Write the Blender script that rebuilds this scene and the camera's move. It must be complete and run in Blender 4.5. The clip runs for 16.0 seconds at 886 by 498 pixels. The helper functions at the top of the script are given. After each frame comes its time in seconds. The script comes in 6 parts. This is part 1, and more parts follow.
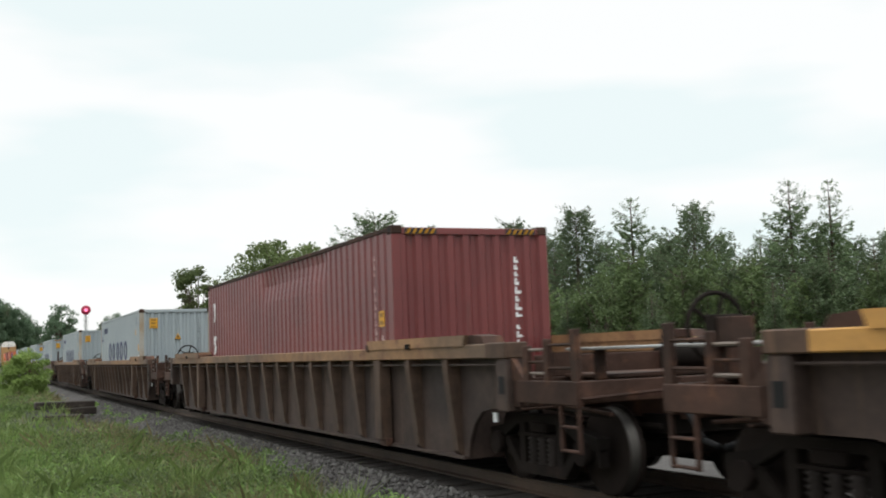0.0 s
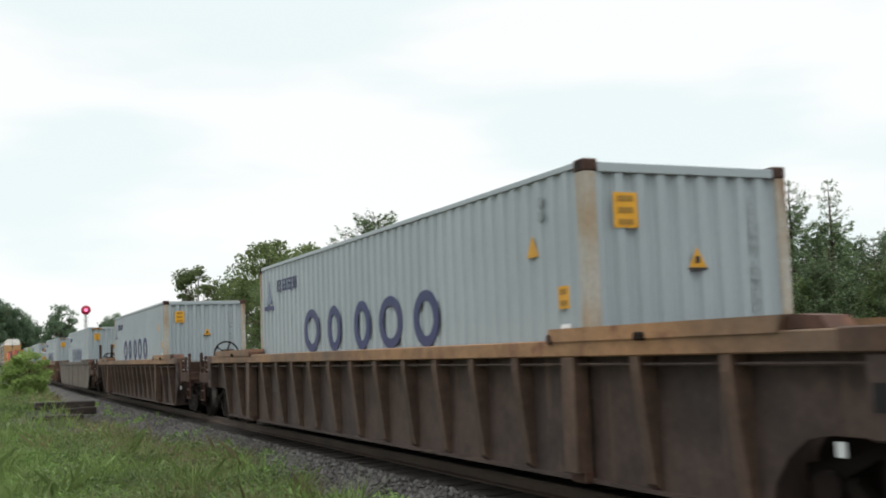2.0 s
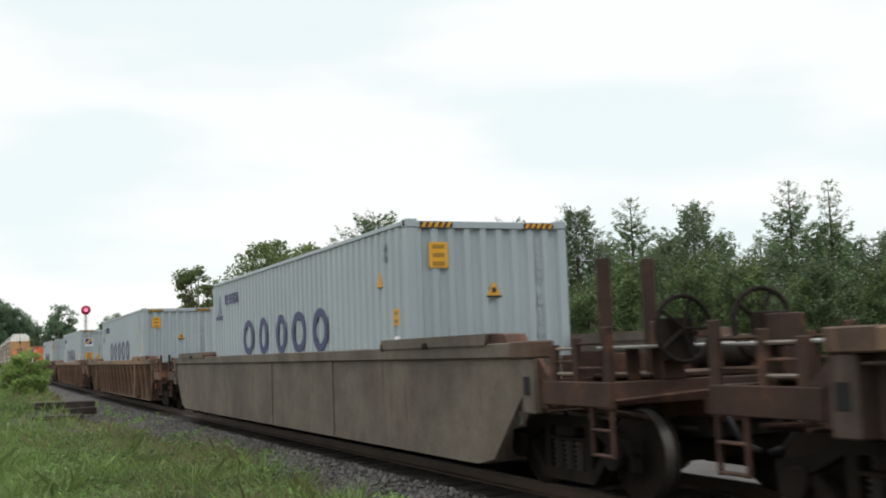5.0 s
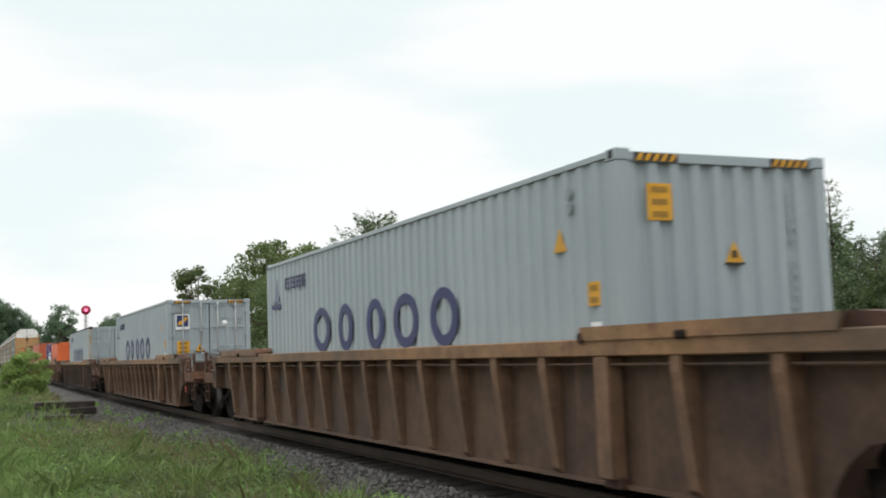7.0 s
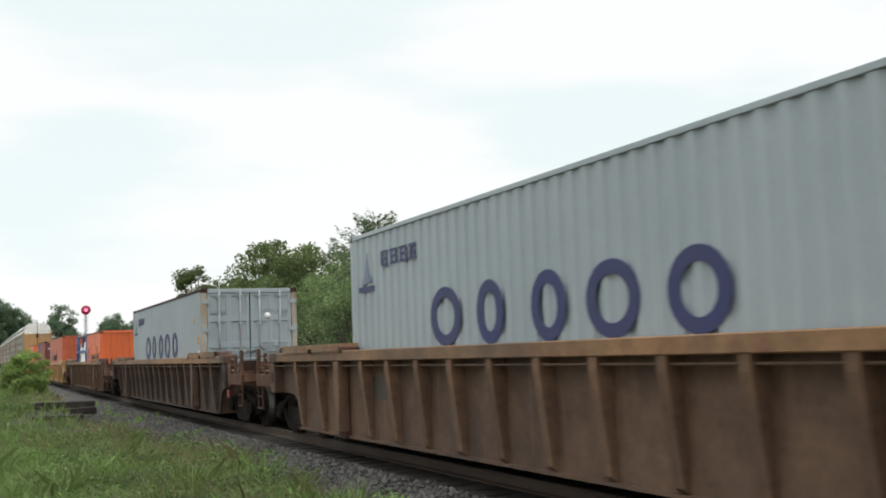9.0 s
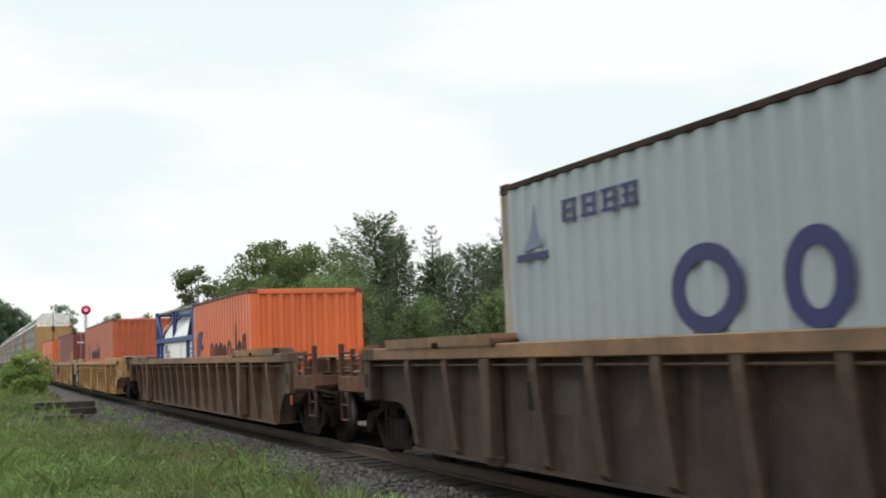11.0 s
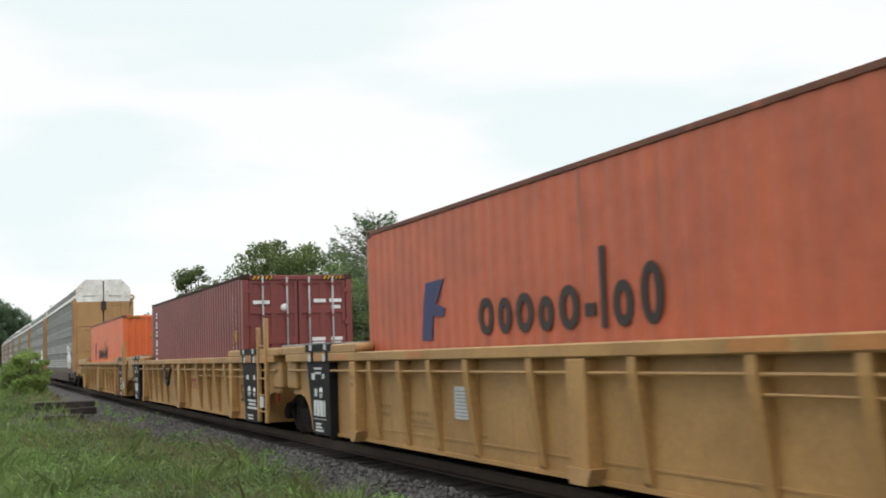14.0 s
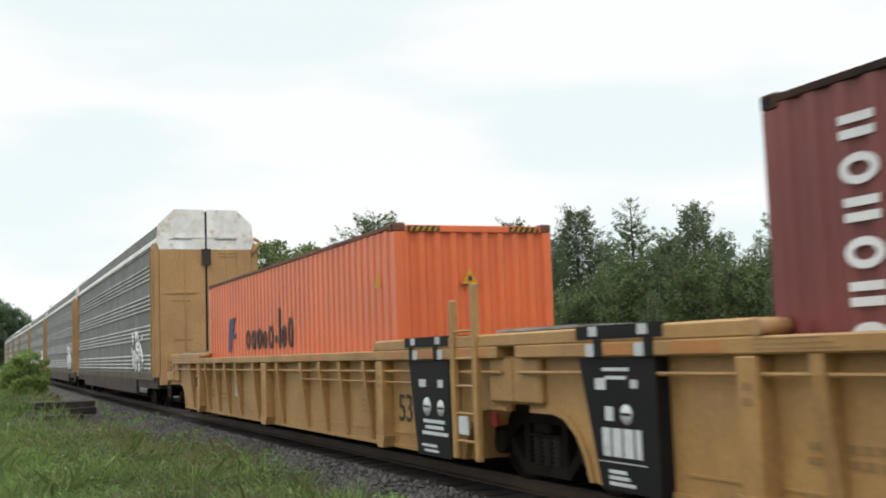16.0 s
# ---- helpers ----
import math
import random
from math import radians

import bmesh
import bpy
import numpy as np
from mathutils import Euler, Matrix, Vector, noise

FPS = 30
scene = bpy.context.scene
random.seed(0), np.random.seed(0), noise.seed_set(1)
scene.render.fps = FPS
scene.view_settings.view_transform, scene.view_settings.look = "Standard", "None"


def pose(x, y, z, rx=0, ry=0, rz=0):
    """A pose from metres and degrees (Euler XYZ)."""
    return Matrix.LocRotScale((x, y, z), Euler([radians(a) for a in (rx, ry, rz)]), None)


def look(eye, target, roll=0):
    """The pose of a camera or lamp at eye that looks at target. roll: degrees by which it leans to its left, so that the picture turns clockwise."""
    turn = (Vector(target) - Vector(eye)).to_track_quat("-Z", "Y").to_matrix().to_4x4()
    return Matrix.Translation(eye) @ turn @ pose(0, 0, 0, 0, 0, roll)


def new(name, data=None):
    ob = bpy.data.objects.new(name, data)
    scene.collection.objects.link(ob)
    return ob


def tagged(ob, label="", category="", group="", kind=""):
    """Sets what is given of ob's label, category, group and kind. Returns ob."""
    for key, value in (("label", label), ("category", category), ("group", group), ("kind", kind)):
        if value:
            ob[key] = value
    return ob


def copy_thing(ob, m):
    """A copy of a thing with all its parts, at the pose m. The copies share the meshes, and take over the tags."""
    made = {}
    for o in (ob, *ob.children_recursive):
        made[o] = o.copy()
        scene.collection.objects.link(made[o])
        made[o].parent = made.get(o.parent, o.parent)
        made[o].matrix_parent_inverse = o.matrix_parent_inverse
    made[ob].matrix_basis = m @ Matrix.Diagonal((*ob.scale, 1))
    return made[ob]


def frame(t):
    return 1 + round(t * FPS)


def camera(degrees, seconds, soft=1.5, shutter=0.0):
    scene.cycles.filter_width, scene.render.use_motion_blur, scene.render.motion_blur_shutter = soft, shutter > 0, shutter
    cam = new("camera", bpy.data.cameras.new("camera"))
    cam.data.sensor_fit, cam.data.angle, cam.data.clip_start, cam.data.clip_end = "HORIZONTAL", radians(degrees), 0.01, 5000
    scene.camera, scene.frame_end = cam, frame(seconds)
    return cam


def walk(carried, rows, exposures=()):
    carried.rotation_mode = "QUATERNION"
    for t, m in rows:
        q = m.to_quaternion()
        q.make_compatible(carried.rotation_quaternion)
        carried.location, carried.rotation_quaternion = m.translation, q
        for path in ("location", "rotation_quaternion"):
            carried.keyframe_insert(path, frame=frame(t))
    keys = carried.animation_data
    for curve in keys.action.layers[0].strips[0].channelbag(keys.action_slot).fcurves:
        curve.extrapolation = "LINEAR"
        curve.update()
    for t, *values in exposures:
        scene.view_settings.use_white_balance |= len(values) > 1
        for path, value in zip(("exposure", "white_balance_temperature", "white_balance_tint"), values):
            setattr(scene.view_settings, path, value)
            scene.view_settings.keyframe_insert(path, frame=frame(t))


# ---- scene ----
# ---- camera: a tripod beside a single railway track, train along x, rail head at z = 0 ----
cam = camera(45.44, 16.0, soft=1.9, shutter=0.16)
EYE = Vector((0.0, -6.465, 1.45))
AIM = EYE + Vector((-math.cos(0.42257) * math.cos(0.09523), math.sin(0.42257) * math.cos(0.09523), math.sin(0.09523)))
walk(cam, [(0.0, look(EYE, AIM, -2.115)), (16.0, look(EYE, AIM, -2.115))], exposures=[(0.0, 0.0), (16.0, 0.0)])

# ---- world: overcast sky ----
world = bpy.data.worlds.new("overcast_sky")
scene.world = world
world.use_nodes = True
wt = world.node_tree
wt.nodes.clear()
w_out = wt.nodes.new("ShaderNodeOutputWorld")
w_sky = wt.nodes.new("ShaderNodeTexSky")
w_sky.sky_type, w_sky.sun_disc = "NISHITA", False
w_sky.sun_elevation, w_sky.sun_rotation = radians(64), radians(105)
w_bg = wt.nodes.new("ShaderNodeBackground")
w_bg.inputs["Strength"].default_value = 0.1
w_cloud = wt.nodes.new("ShaderNodeBackground")
w_cloud.inputs["Strength"].default_value = 1.0
w_tc = wt.nodes.new("ShaderNodeTexCoord")
w_map = wt.nodes.new("ShaderNodeMapping")
w_map.inputs["Scale"].default_value = (1.0, 1.0, 4.5)
w_noise = wt.nodes.new("ShaderNodeTexNoise")
w_noise.inputs["Scale"].default_value = 2.2
w_noise.inputs["Detail"].default_value = 4
w_noise.inputs["Roughness"].default_value = 0.45
w_ramp = wt.nodes.new("ShaderNodeValToRGB")
w_ramp.color_ramp.elements[0].position, w_ramp.color_ramp.elements[0].color = 0.41, (0.905, 1.0, 1.0, 1)
w_ramp.color_ramp.elements[1].position, w_ramp.color_ramp.elements[1].color = 0.52, (1.05, 1.06, 1.05, 1)
w_sep = wt.nodes.new("ShaderNodeSeparateXYZ")
w_up = wt.nodes.new("ShaderNodeMapRange")
w_up.interpolation_type = "SMOOTHSTEP"
for w_k, w_v in (("From Min", 0.30), ("From Max", 1.0), ("To Min", 1.0), ("To Max", 2.6)):
    w_up.inputs[w_k].default_value = w_v
wt.links.new(w_tc.outputs["Generated"], w_sep.inputs[0])
wt.links.new(w_sep.outputs["Z"], w_up.inputs["Value"])
wt.links.new(w_up.outputs["Result"], w_cloud.inputs["Strength"])
w_mix = wt.nodes.new("ShaderNodeMixShader")
w_mix.inputs[0].default_value = 0.92
wt.links.new(w_tc.outputs["Generated"], w_map.inputs["Vector"])
wt.links.new(w_map.outputs["Vector"], w_noise.inputs["Vector"])
wt.links.new(w_noise.outputs["Fac"], w_ramp.inputs["Fac"])
wt.links.new(w_ramp.outputs["Color"], w_cloud.inputs["Color"])
wt.links.new(w_sky.outputs["Color"], w_bg.inputs["Color"])
wt.links.new(w_bg.outputs[0], w_mix.inputs[1])
wt.links.new(w_cloud.outputs[0], w_mix.inputs[2])
wt.links.new(w_mix.outputs[0], w_out.inputs["Surface"])

sun = new("sun", bpy.data.lights.new("sun", "SUN"))
sun.data.energy, sun.data.angle, sun.data.color = 0.8, radians(40), (1.0, 0.96, 0.9)
sun.matrix_world = look((18, -5, 38), (0, 0, 0))


# ---- materials ----
def ramp_node(nt, stops):
    n = nt.nodes.new("ShaderNodeValToRGB")
    e = n.color_ramp.elements
    while len(e) < len(stops):
        e.new(0.5)
    for k, (p, c) in enumerate(stops):
        e[k].position, e[k].color = p, (*c, 1)
    return n


def mat(name, colour, second=None, wear=None, rough=0.6, metal=0.0, grain=18.0, patch=1.1, wear_amount=0.4, bump=0.15, streak=False, vary=0.0, spec=0.4, smudge=0.0, fine=0.25):
    """Painted or raw surface: colour broken by patches of a second colour, wear spots or run-down streaks, and fine relief."""
    m = bpy.data.materials.new(name)
    m.use_nodes = True
    nt = m.node_tree
    bsdf = nt.nodes["Principled BSDF"]
    second = second or tuple(c * 0.75 for c in colour)
    tc = nt.nodes.new("ShaderNodeTexCoord")
    n1 = nt.nodes.new("ShaderNodeTexNoise")
    n1.inputs["Scale"].default_value, n1.inputs["Detail"].default_value = patch, 6
    nt.links.new(tc.outputs["Object"], n1.inputs["Vector"])
    r1 = ramp_node(nt, [(0.36, second), (0.62, colour)])
    nt.links.new(n1.outputs["Fac"], r1.inputs["Fac"])
    n2 = nt.nodes.new("ShaderNodeTexNoise")
    n2.inputs["Scale"].default_value, n2.inputs["Detail"].default_value = grain, 5
    nt.links.new(tc.outputs["Object"], n2.inputs["Vector"])
    out = r1.outputs["Color"]
    mixg = nt.nodes.new("ShaderNodeMix")
    mixg.data_type, mixg.blend_type = "RGBA", "OVERLAY"
    mixg.inputs[0].default_value = fine
    nt.links.new(out, mixg.inputs[6])
    nt.links.new(n2.outputs["Fac"], mixg.inputs[7])
    out = mixg.outputs[2]
    if smudge:
        ns = nt.nodes.new("ShaderNodeTexNoise")
        ns.inputs["Scale"].default_value, ns.inputs["Detail"].default_value, ns.inputs["Roughness"].default_value = 3.2, 9, 0.68
        nt.links.new(tc.outputs["Object"], ns.inputs["Vector"])
        rs = nt.nodes.new("ShaderNodeMapRange")
        rs.inputs["From Min"].default_value, rs.inputs["From Max"].default_value = 0.32, 0.66
        rs.inputs["To Min"].default_value, rs.inputs["To Max"].default_value = 1 - smudge, 1 + smudge * 0.6
        nt.links.new(ns.outputs["Fac"], rs.inputs["Value"])
        hv = nt.nodes.new("ShaderNodeHueSaturation")
        nt.links.new(rs.outputs["Result"], hv.inputs["Value"])
        nt.links.new(out, hv.inputs["Color"])
        out = hv.outputs["Color"]
    if wear:
        n3 = nt.nodes.new("ShaderNodeTexNoise")
        mp = nt.nodes.new("ShaderNodeMapping")
        mp.inputs["Scale"].default_value = (7, 7, 0.5) if streak else (2.5, 2.5, 2.5)
        nt.links.new(tc.outputs["Object"], mp.inputs["Vector"])
        nt.links.new(mp.outputs["Vector"], n3.inputs["Vector"])
        n3.inputs["Scale"].default_value, n3.inputs["Detail"].default_value, n3.inputs["Roughness"].default_value = 1.0, 8, 0.65
        lim = 0.72 - wear_amount * 0.4
        r3 = nt.nodes.new("ShaderNodeMapRange")
        r3.inputs["From Min"].default_value, r3.inputs["From Max"].default_value = lim, lim + 0.12
        nt.links.new(n3.outputs["Fac"], r3.inputs["Value"])
        mw = nt.nodes.new("ShaderNodeMix")
        mw.data_type = "RGBA"
        nt.links.new(r3.outputs["Result"], mw.inputs[0])
        nt.links.new(out, mw.inputs[6])
        mw.inputs[7].default_value = (*wear, 1)
        out = mw.outputs[2]
    if vary:
        info = nt.nodes.new("ShaderNodeObjectInfo")
        mr = nt.nodes.new("ShaderNodeMapRange")
        mr.inputs["To Min"].default_value, mr.inputs["To Max"].default_value = 1 - vary, 1 + vary
        nt.links.new(info.outputs["Random"], mr.inputs["Value"])
        hs = nt.nodes.new("ShaderNodeHueSaturation")
        nt.links.new(mr.outputs["Result"], hs.inputs["Value"])
        nt.links.new(out, hs.inputs["Color"])
        out = hs.outputs["Color"]
    nt.links.new(out, bsdf.inputs["Base Color"])
    bsdf.inputs["Roughness"].default_value, bsdf.inputs["Metallic"].default_value = rough, metal
    bsdf.inputs["Specular IOR Level"].default_value = spec
    if bump:
        b = nt.nodes.new("ShaderNodeBump")
        b.inputs["Strength"].default_value, b.inputs["Distance"].default_value = bump, 0.02
        nt.links.new(n2.outputs["Fac"], b.inputs["Height"])
        nt.links.new(b.outputs["Normal"], bsdf.inputs["Normal"])
    return m


def leafy(name, dark, light, island=True):
    """Foliage: colour per leaf, a little light let through."""
    m = bpy.data.materials.new(name)
    m.use_nodes = True
    nt = m.node_tree
    bsdf = nt.nodes["Principled BSDF"]
    geo = nt.nodes.new("ShaderNodeNewGeometry")
    info = nt.nodes.new("ShaderNodeObjectInfo")
    tc = nt.nodes.new("ShaderNodeTexCoord")
    n = nt.nodes.new("ShaderNodeTexNoise")
    n.inputs["Scale"].default_value = 0.5
    nt.links.new(tc.outputs["Object"], n.inputs["Vector"])
    add = nt.nodes.new("ShaderNodeMath")
    add.operation = "MULTIPLY_ADD"
    add.inputs[1].default_value, add.inputs[2].default_value = 0.55, 0.0
    nt.links.new(geo.outputs["Random Per Island"], add.inputs[0])
    add2 = nt.nodes.new("ShaderNodeMath")
    add2.operation = "MULTIPLY_ADD"
    add2.inputs[1].default_value = 0.6
    nt.links.new(n.outputs["Fac"], add2.inputs[0])
    nt.links.new(add.outputs[0], add2.inputs[2])
    r = ramp_node(nt, [(0.1, dark), (0.85, light)])
    nt.links.new(add2.outputs[0], r.inputs["Fac"])
    hs = nt.nodes.new("ShaderNodeHueSaturation")
    mr = nt.nodes.new("ShaderNodeMapRange")
    mr.inputs["To Min"].default_value, mr.inputs["To Max"].default_value = 0.68, 1.22
    nt.links.new(info.outputs["Random"], mr.inputs["Value"])
    nt.links.new(mr.outputs["Result"], hs.inputs["Value"])
    nt.links.new(r.outputs["Color"], hs.inputs["Color"])
    nt.links.new(hs.outputs["Color"], bsdf.inputs["Base Color"])
    bsdf.inputs["Roughness"].default_value = 0.65
    bsdf.inputs["Specular IOR Level"].default_value = 0.25
    tr = nt.nodes.new("ShaderNodeBsdfTranslucent")
    nt.links.new(hs.outputs["Color"], tr.inputs["Color"])
    mx = nt.nodes.new("ShaderNodeMixShader")
    mx.inputs[0].default_value = 0.35
    nt.links.new(bsdf.outputs[0], mx.inputs[1])
    nt.links.new(tr.outputs[0], mx.inputs[2])
    nt.links.new(mx.outputs[0], nt.nodes["Material Output"].inputs["Surface"])
    return m


RUST = (0.10, 0.045, 0.022)
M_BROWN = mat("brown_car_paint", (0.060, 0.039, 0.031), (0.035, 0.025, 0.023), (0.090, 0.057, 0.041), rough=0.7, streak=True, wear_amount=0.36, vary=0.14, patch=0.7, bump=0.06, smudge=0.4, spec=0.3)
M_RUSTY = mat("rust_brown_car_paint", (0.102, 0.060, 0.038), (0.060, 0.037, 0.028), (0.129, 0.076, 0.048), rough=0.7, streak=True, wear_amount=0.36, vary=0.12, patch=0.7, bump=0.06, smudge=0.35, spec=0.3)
# Rusty chord, with its orange-lit stretches put into the patch colour.
M_BROWN_TOP = mat("rusty_lit_chord_paint", (0.26, 0.14, 0.065), (0.105, 0.07, 0.048), (0.15, 0.066, 0.036), rough=0.65, wear_amount=0.45, patch=0.42, vary=0.15, bump=0.06, smudge=0.3)
# Rib tones, lighter and more orange than the side walls.
M_RIB = mat("lighter_brown_rib_paint", (0.088, 0.055, 0.039), (0.058, 0.039, 0.030), (0.13, 0.073, 0.044), rough=0.7, streak=True, wear_amount=0.4, vary=0.2, smudge=0.35, spec=0.3)
M_RIBRUST = mat("lighter_rust_rib_paint", (0.145, 0.082, 0.049), (0.09, 0.055, 0.038), (0.19, 0.098, 0.052), rough=0.7, streak=True, wear_amount=0.4, vary=0.2, smudge=0.35, spec=0.3)
M_GRIME = mat("grimy_brown_steel", (0.063, 0.032, 0.023), (0.034, 0.020, 0.015), (0.105, 0.050, 0.030), rough=0.75, wear_amount=0.42, smudge=0.4, vary=0.25, spec=0.2)
M_PATCH = mat("orange_reflective_patch", (0.40, 0.17, 0.05), (0.33, 0.14, 0.045), rough=0.45)
M_STENCILWHITE = mat("worn_white_stencil", (0.55, 0.57, 0.57), (0.42, 0.43, 0.43), (0.2, 0.2, 0.2), rough=0.6, wear_amount=0.2)
M_ENDRUST = mat("rust_streaked_end_steel", (0.128, 0.061, 0.036), (0.072, 0.038, 0.025), (0.047, 0.030, 0.023), rough=0.75, wear_amount=0.42, smudge=0.4, vary=0.2, spec=0.2)
M_WORN = mat("bare_worn_edge_steel", (0.195, 0.163, 0.143), (0.130, 0.098, 0.078), rough=0.5, metal=0.2)
M_SOFTBLUE = mat("faded_blue_badge", (0.11, 0.14, 0.23), (0.18, 0.21, 0.27), rough=0.6)
M_TAUPE = mat("taupe_car_paint", (0.112, 0.090, 0.069), (0.069, 0.054, 0.042), (0.072, 0.043, 0.029), rough=0.75, streak=True, wear_amount=0.35, smudge=0.25)
M_YELLOW = mat("yellow_car_paint", (0.365, 0.209, 0.076), (0.300, 0.167, 0.060), (0.175, 0.098, 0.047), rough=0.5, streak=True, wear_amount=0.24, bump=0.06, vary=0.06, smudge=0.14)
M_BLACK = mat("black_panel_paint", (0.007, 0.007, 0.008), (0.012, 0.012, 0.012), rough=0.7, spec=0.2)
M_DARK = mat("greasy_truck_steel", (0.010, 0.008, 0.007), (0.017, 0.013, 0.011), (0.034, 0.022, 0.018), rough=0.85, wear_amount=0.3, spec=0.08)
M_WHEEL = mat("wheel_steel", (0.012, 0.009, 0.008), (0.020, 0.015, 0.013), rough=0.9, spec=0.08)
M_TREAD = mat("polished_tread", (0.09, 0.085, 0.08), (0.06, 0.055, 0.05), rough=0.55, metal=1.0)
M_GALV = mat("galvanised_grating", (0.36, 0.37, 0.37), (0.2, 0.19, 0.18), rough=0.6, metal=0.3)
M_GREY = mat("grey_container_paint", (0.292, 0.333, 0.350), (0.259, 0.299, 0.316), (0.248, 0.258, 0.252), rough=0.42, streak=True, wear_amount=0.12, patch=0.6, bump=0.03, fine=0.06)
M_RUSTPOST = mat("rusted_grey_post", (0.329, 0.321, 0.291), (0.283, 0.222, 0.153), (0.191, 0.115, 0.069), rough=0.75, streak=True, wear_amount=0.55, patch=1.6)
M_RED = mat("dark_red_container_paint", (0.165, 0.035, 0.033), (0.122, 0.027, 0.027), (0.092, 0.033, 0.026), bump=0.03, fine=0.08, spec=0.5, rough=0.42, streak=True, wear_amount=0.25, patch=0.7)
M_MAROON = mat("maroon_container_paint", (0.188, 0.042, 0.037), (0.149, 0.032, 0.029), (0.218, 0.060, 0.051), bump=0.03, fine=0.08, spec=0.5, rough=0.42, streak=True, wear_amount=0.22, patch=0.7)
M_ORANGE = mat("orange_container_paint", (0.667, 0.140, 0.039), (0.559, 0.119, 0.037), (0.324, 0.085, 0.036), bump=0.03, fine=0.08, spec=0.5, rough=0.36, streak=True, wear_amount=0.2, patch=0.7)
M_OLDORANGE = mat("faded_orange_container_paint", (0.451, 0.106, 0.047), (0.378, 0.093, 0.045), (0.261, 0.076, 0.041), bump=0.03, fine=0.08, spec=0.4, rough=0.5, smudge=0.12, streak=True, wear_amount=0.32, patch=0.8)
M_RUSTRAIL = mat("rusted_orange_rail", (0.15, 0.06, 0.035), (0.09, 0.042, 0.03), (0.26, 0.09, 0.05), rough=0.75, wear_amount=0.35)
M_BLUE = mat("blue_lettering", (0.021, 0.029, 0.105), (0.028, 0.033, 0.093), rough=0.55)
M_FRAMEBLUE = mat("blue_frame_paint", (0.03, 0.07, 0.22), (0.025, 0.05, 0.15), (0.08, 0.05, 0.04), rough=0.5, wear_amount=0.2)
M_DIM = mat("brown_stencil", (0.26, 0.155, 0.06), rough=0.6)
M_INK = mat("black_marking", (0.03, 0.022, 0.02), rough=0.6)
M_GREYINK = mat("grey_marking", (0.25, 0.28, 0.29), rough=0.6)
M_WHITE = mat("white_marking", (0.72, 0.72, 0.72), (0.6, 0.6, 0.6), rough=0.55)
M_TANK = mat("white_tank_cladding", (0.906, 0.906, 0.896), (0.824, 0.824, 0.814), (0.618, 0.597, 0.567), bump=0.02, rough=0.4, streak=True, wear_amount=0.15)
M_SIGN = mat("yellow_placard", (0.646, 0.321, 0.017), rough=0.5)
M_REDLENS = mat("red_reflector", (0.390, 0.048, 0.036), rough=0.35)
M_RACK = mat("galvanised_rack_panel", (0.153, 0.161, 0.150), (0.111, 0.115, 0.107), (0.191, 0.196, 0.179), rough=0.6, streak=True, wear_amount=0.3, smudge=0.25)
# Paler than the panel metal: the light the ridges catch is put into their colour.
M_LIT_RIDGE = mat("lit_screen_ridge", (0.357, 0.365, 0.348), (0.246, 0.251, 0.238), (0.162, 0.157, 0.145), rough=0.55, wear_amount=0.45)
M_RACKWHITE = mat("white_roof_paint", (0.778, 0.788, 0.767), (0.626, 0.616, 0.583), (0.432, 0.367, 0.292), rough=0.55, wear_amount=0.38, smudge=0.15)
M_RACKYEL = mat("weathered_yellow_door", (0.379, 0.223, 0.096), (0.315, 0.180, 0.076), (0.234, 0.133, 0.069), rough=0.6, streak=True, wear_amount=0.35)
M_ROOF = mat("container_roof_paint", (0.40, 0.42, 0.42), (0.25, 0.18, 0.13), rough=0.7)
M_RAIL = mat("rail_side_rust", (0.07, 0.045, 0.03), (0.045, 0.03, 0.022), rough=0.7)
M_TIE = mat("creosoted_timber", (0.034, 0.026, 0.021), (0.02, 0.016, 0.013), (0.065, 0.052, 0.044), rough=0.9, grain=30, bump=0.6, vary=0.2)
M_BALLAST = mat("crushed_granite", (0.069, 0.063, 0.060), (0.043, 0.038, 0.037), rough=0.95, grain=26, patch=0.6, bump=1.0)
# Oily ballast between the rails; its dark tone also carries the train's shade.
M_FOULED_SHADE = mat("fouled_shaded_ballast", (0.024, 0.019, 0.016), (0.016, 0.013, 0.011), (0.045, 0.037, 0.031), rough=0.95, grain=30, patch=1.5, bump=1.0)
M_BARK = mat("bark", (0.12, 0.09, 0.07), (0.07, 0.055, 0.045), rough=0.95, grain=30, bump=0.6)
M_SOIL = mat("verge_soil", (0.060, 0.069, 0.027), (0.044, 0.044, 0.024), (0.089, 0.074, 0.044), rough=0.95, grain=12, patch=0.5, bump=0.5)
M_SPRUCE = leafy("spruce_needles", (0.033, 0.054, 0.027), (0.168, 0.233, 0.116))
M_THICKET = leafy("thicket_leaves", (0.029, 0.050, 0.020), (0.194, 0.267, 0.107))
M_PINE = leafy("pine_needles", (0.030, 0.051, 0.027), (0.165, 0.226, 0.116))
M_MAPLE = leafy("broad_leaves", (0.051, 0.081, 0.025), (0.153, 0.196, 0.072))
M_SHRUB = leafy("shrub_leaves", (0.102, 0.166, 0.038), (0.264, 0.357, 0.106))
M_GRASS = leafy("grass_blades", (0.062, 0.103, 0.025), (0.202, 0.271, 0.089))
M_DRY = leafy("dry_grass", (0.128, 0.115, 0.051), (0.246, 0.212, 0.111))


# ---- building helpers ----
def part(name, bm, material, parent=None, label=""):
    me = bpy.data.meshes.new(name)
    bm.to_mesh(me)
    bm.free()
    me.materials.append(material)
    ob = new(name, me)
    ob.parent = parent
    return tagged(ob, label)


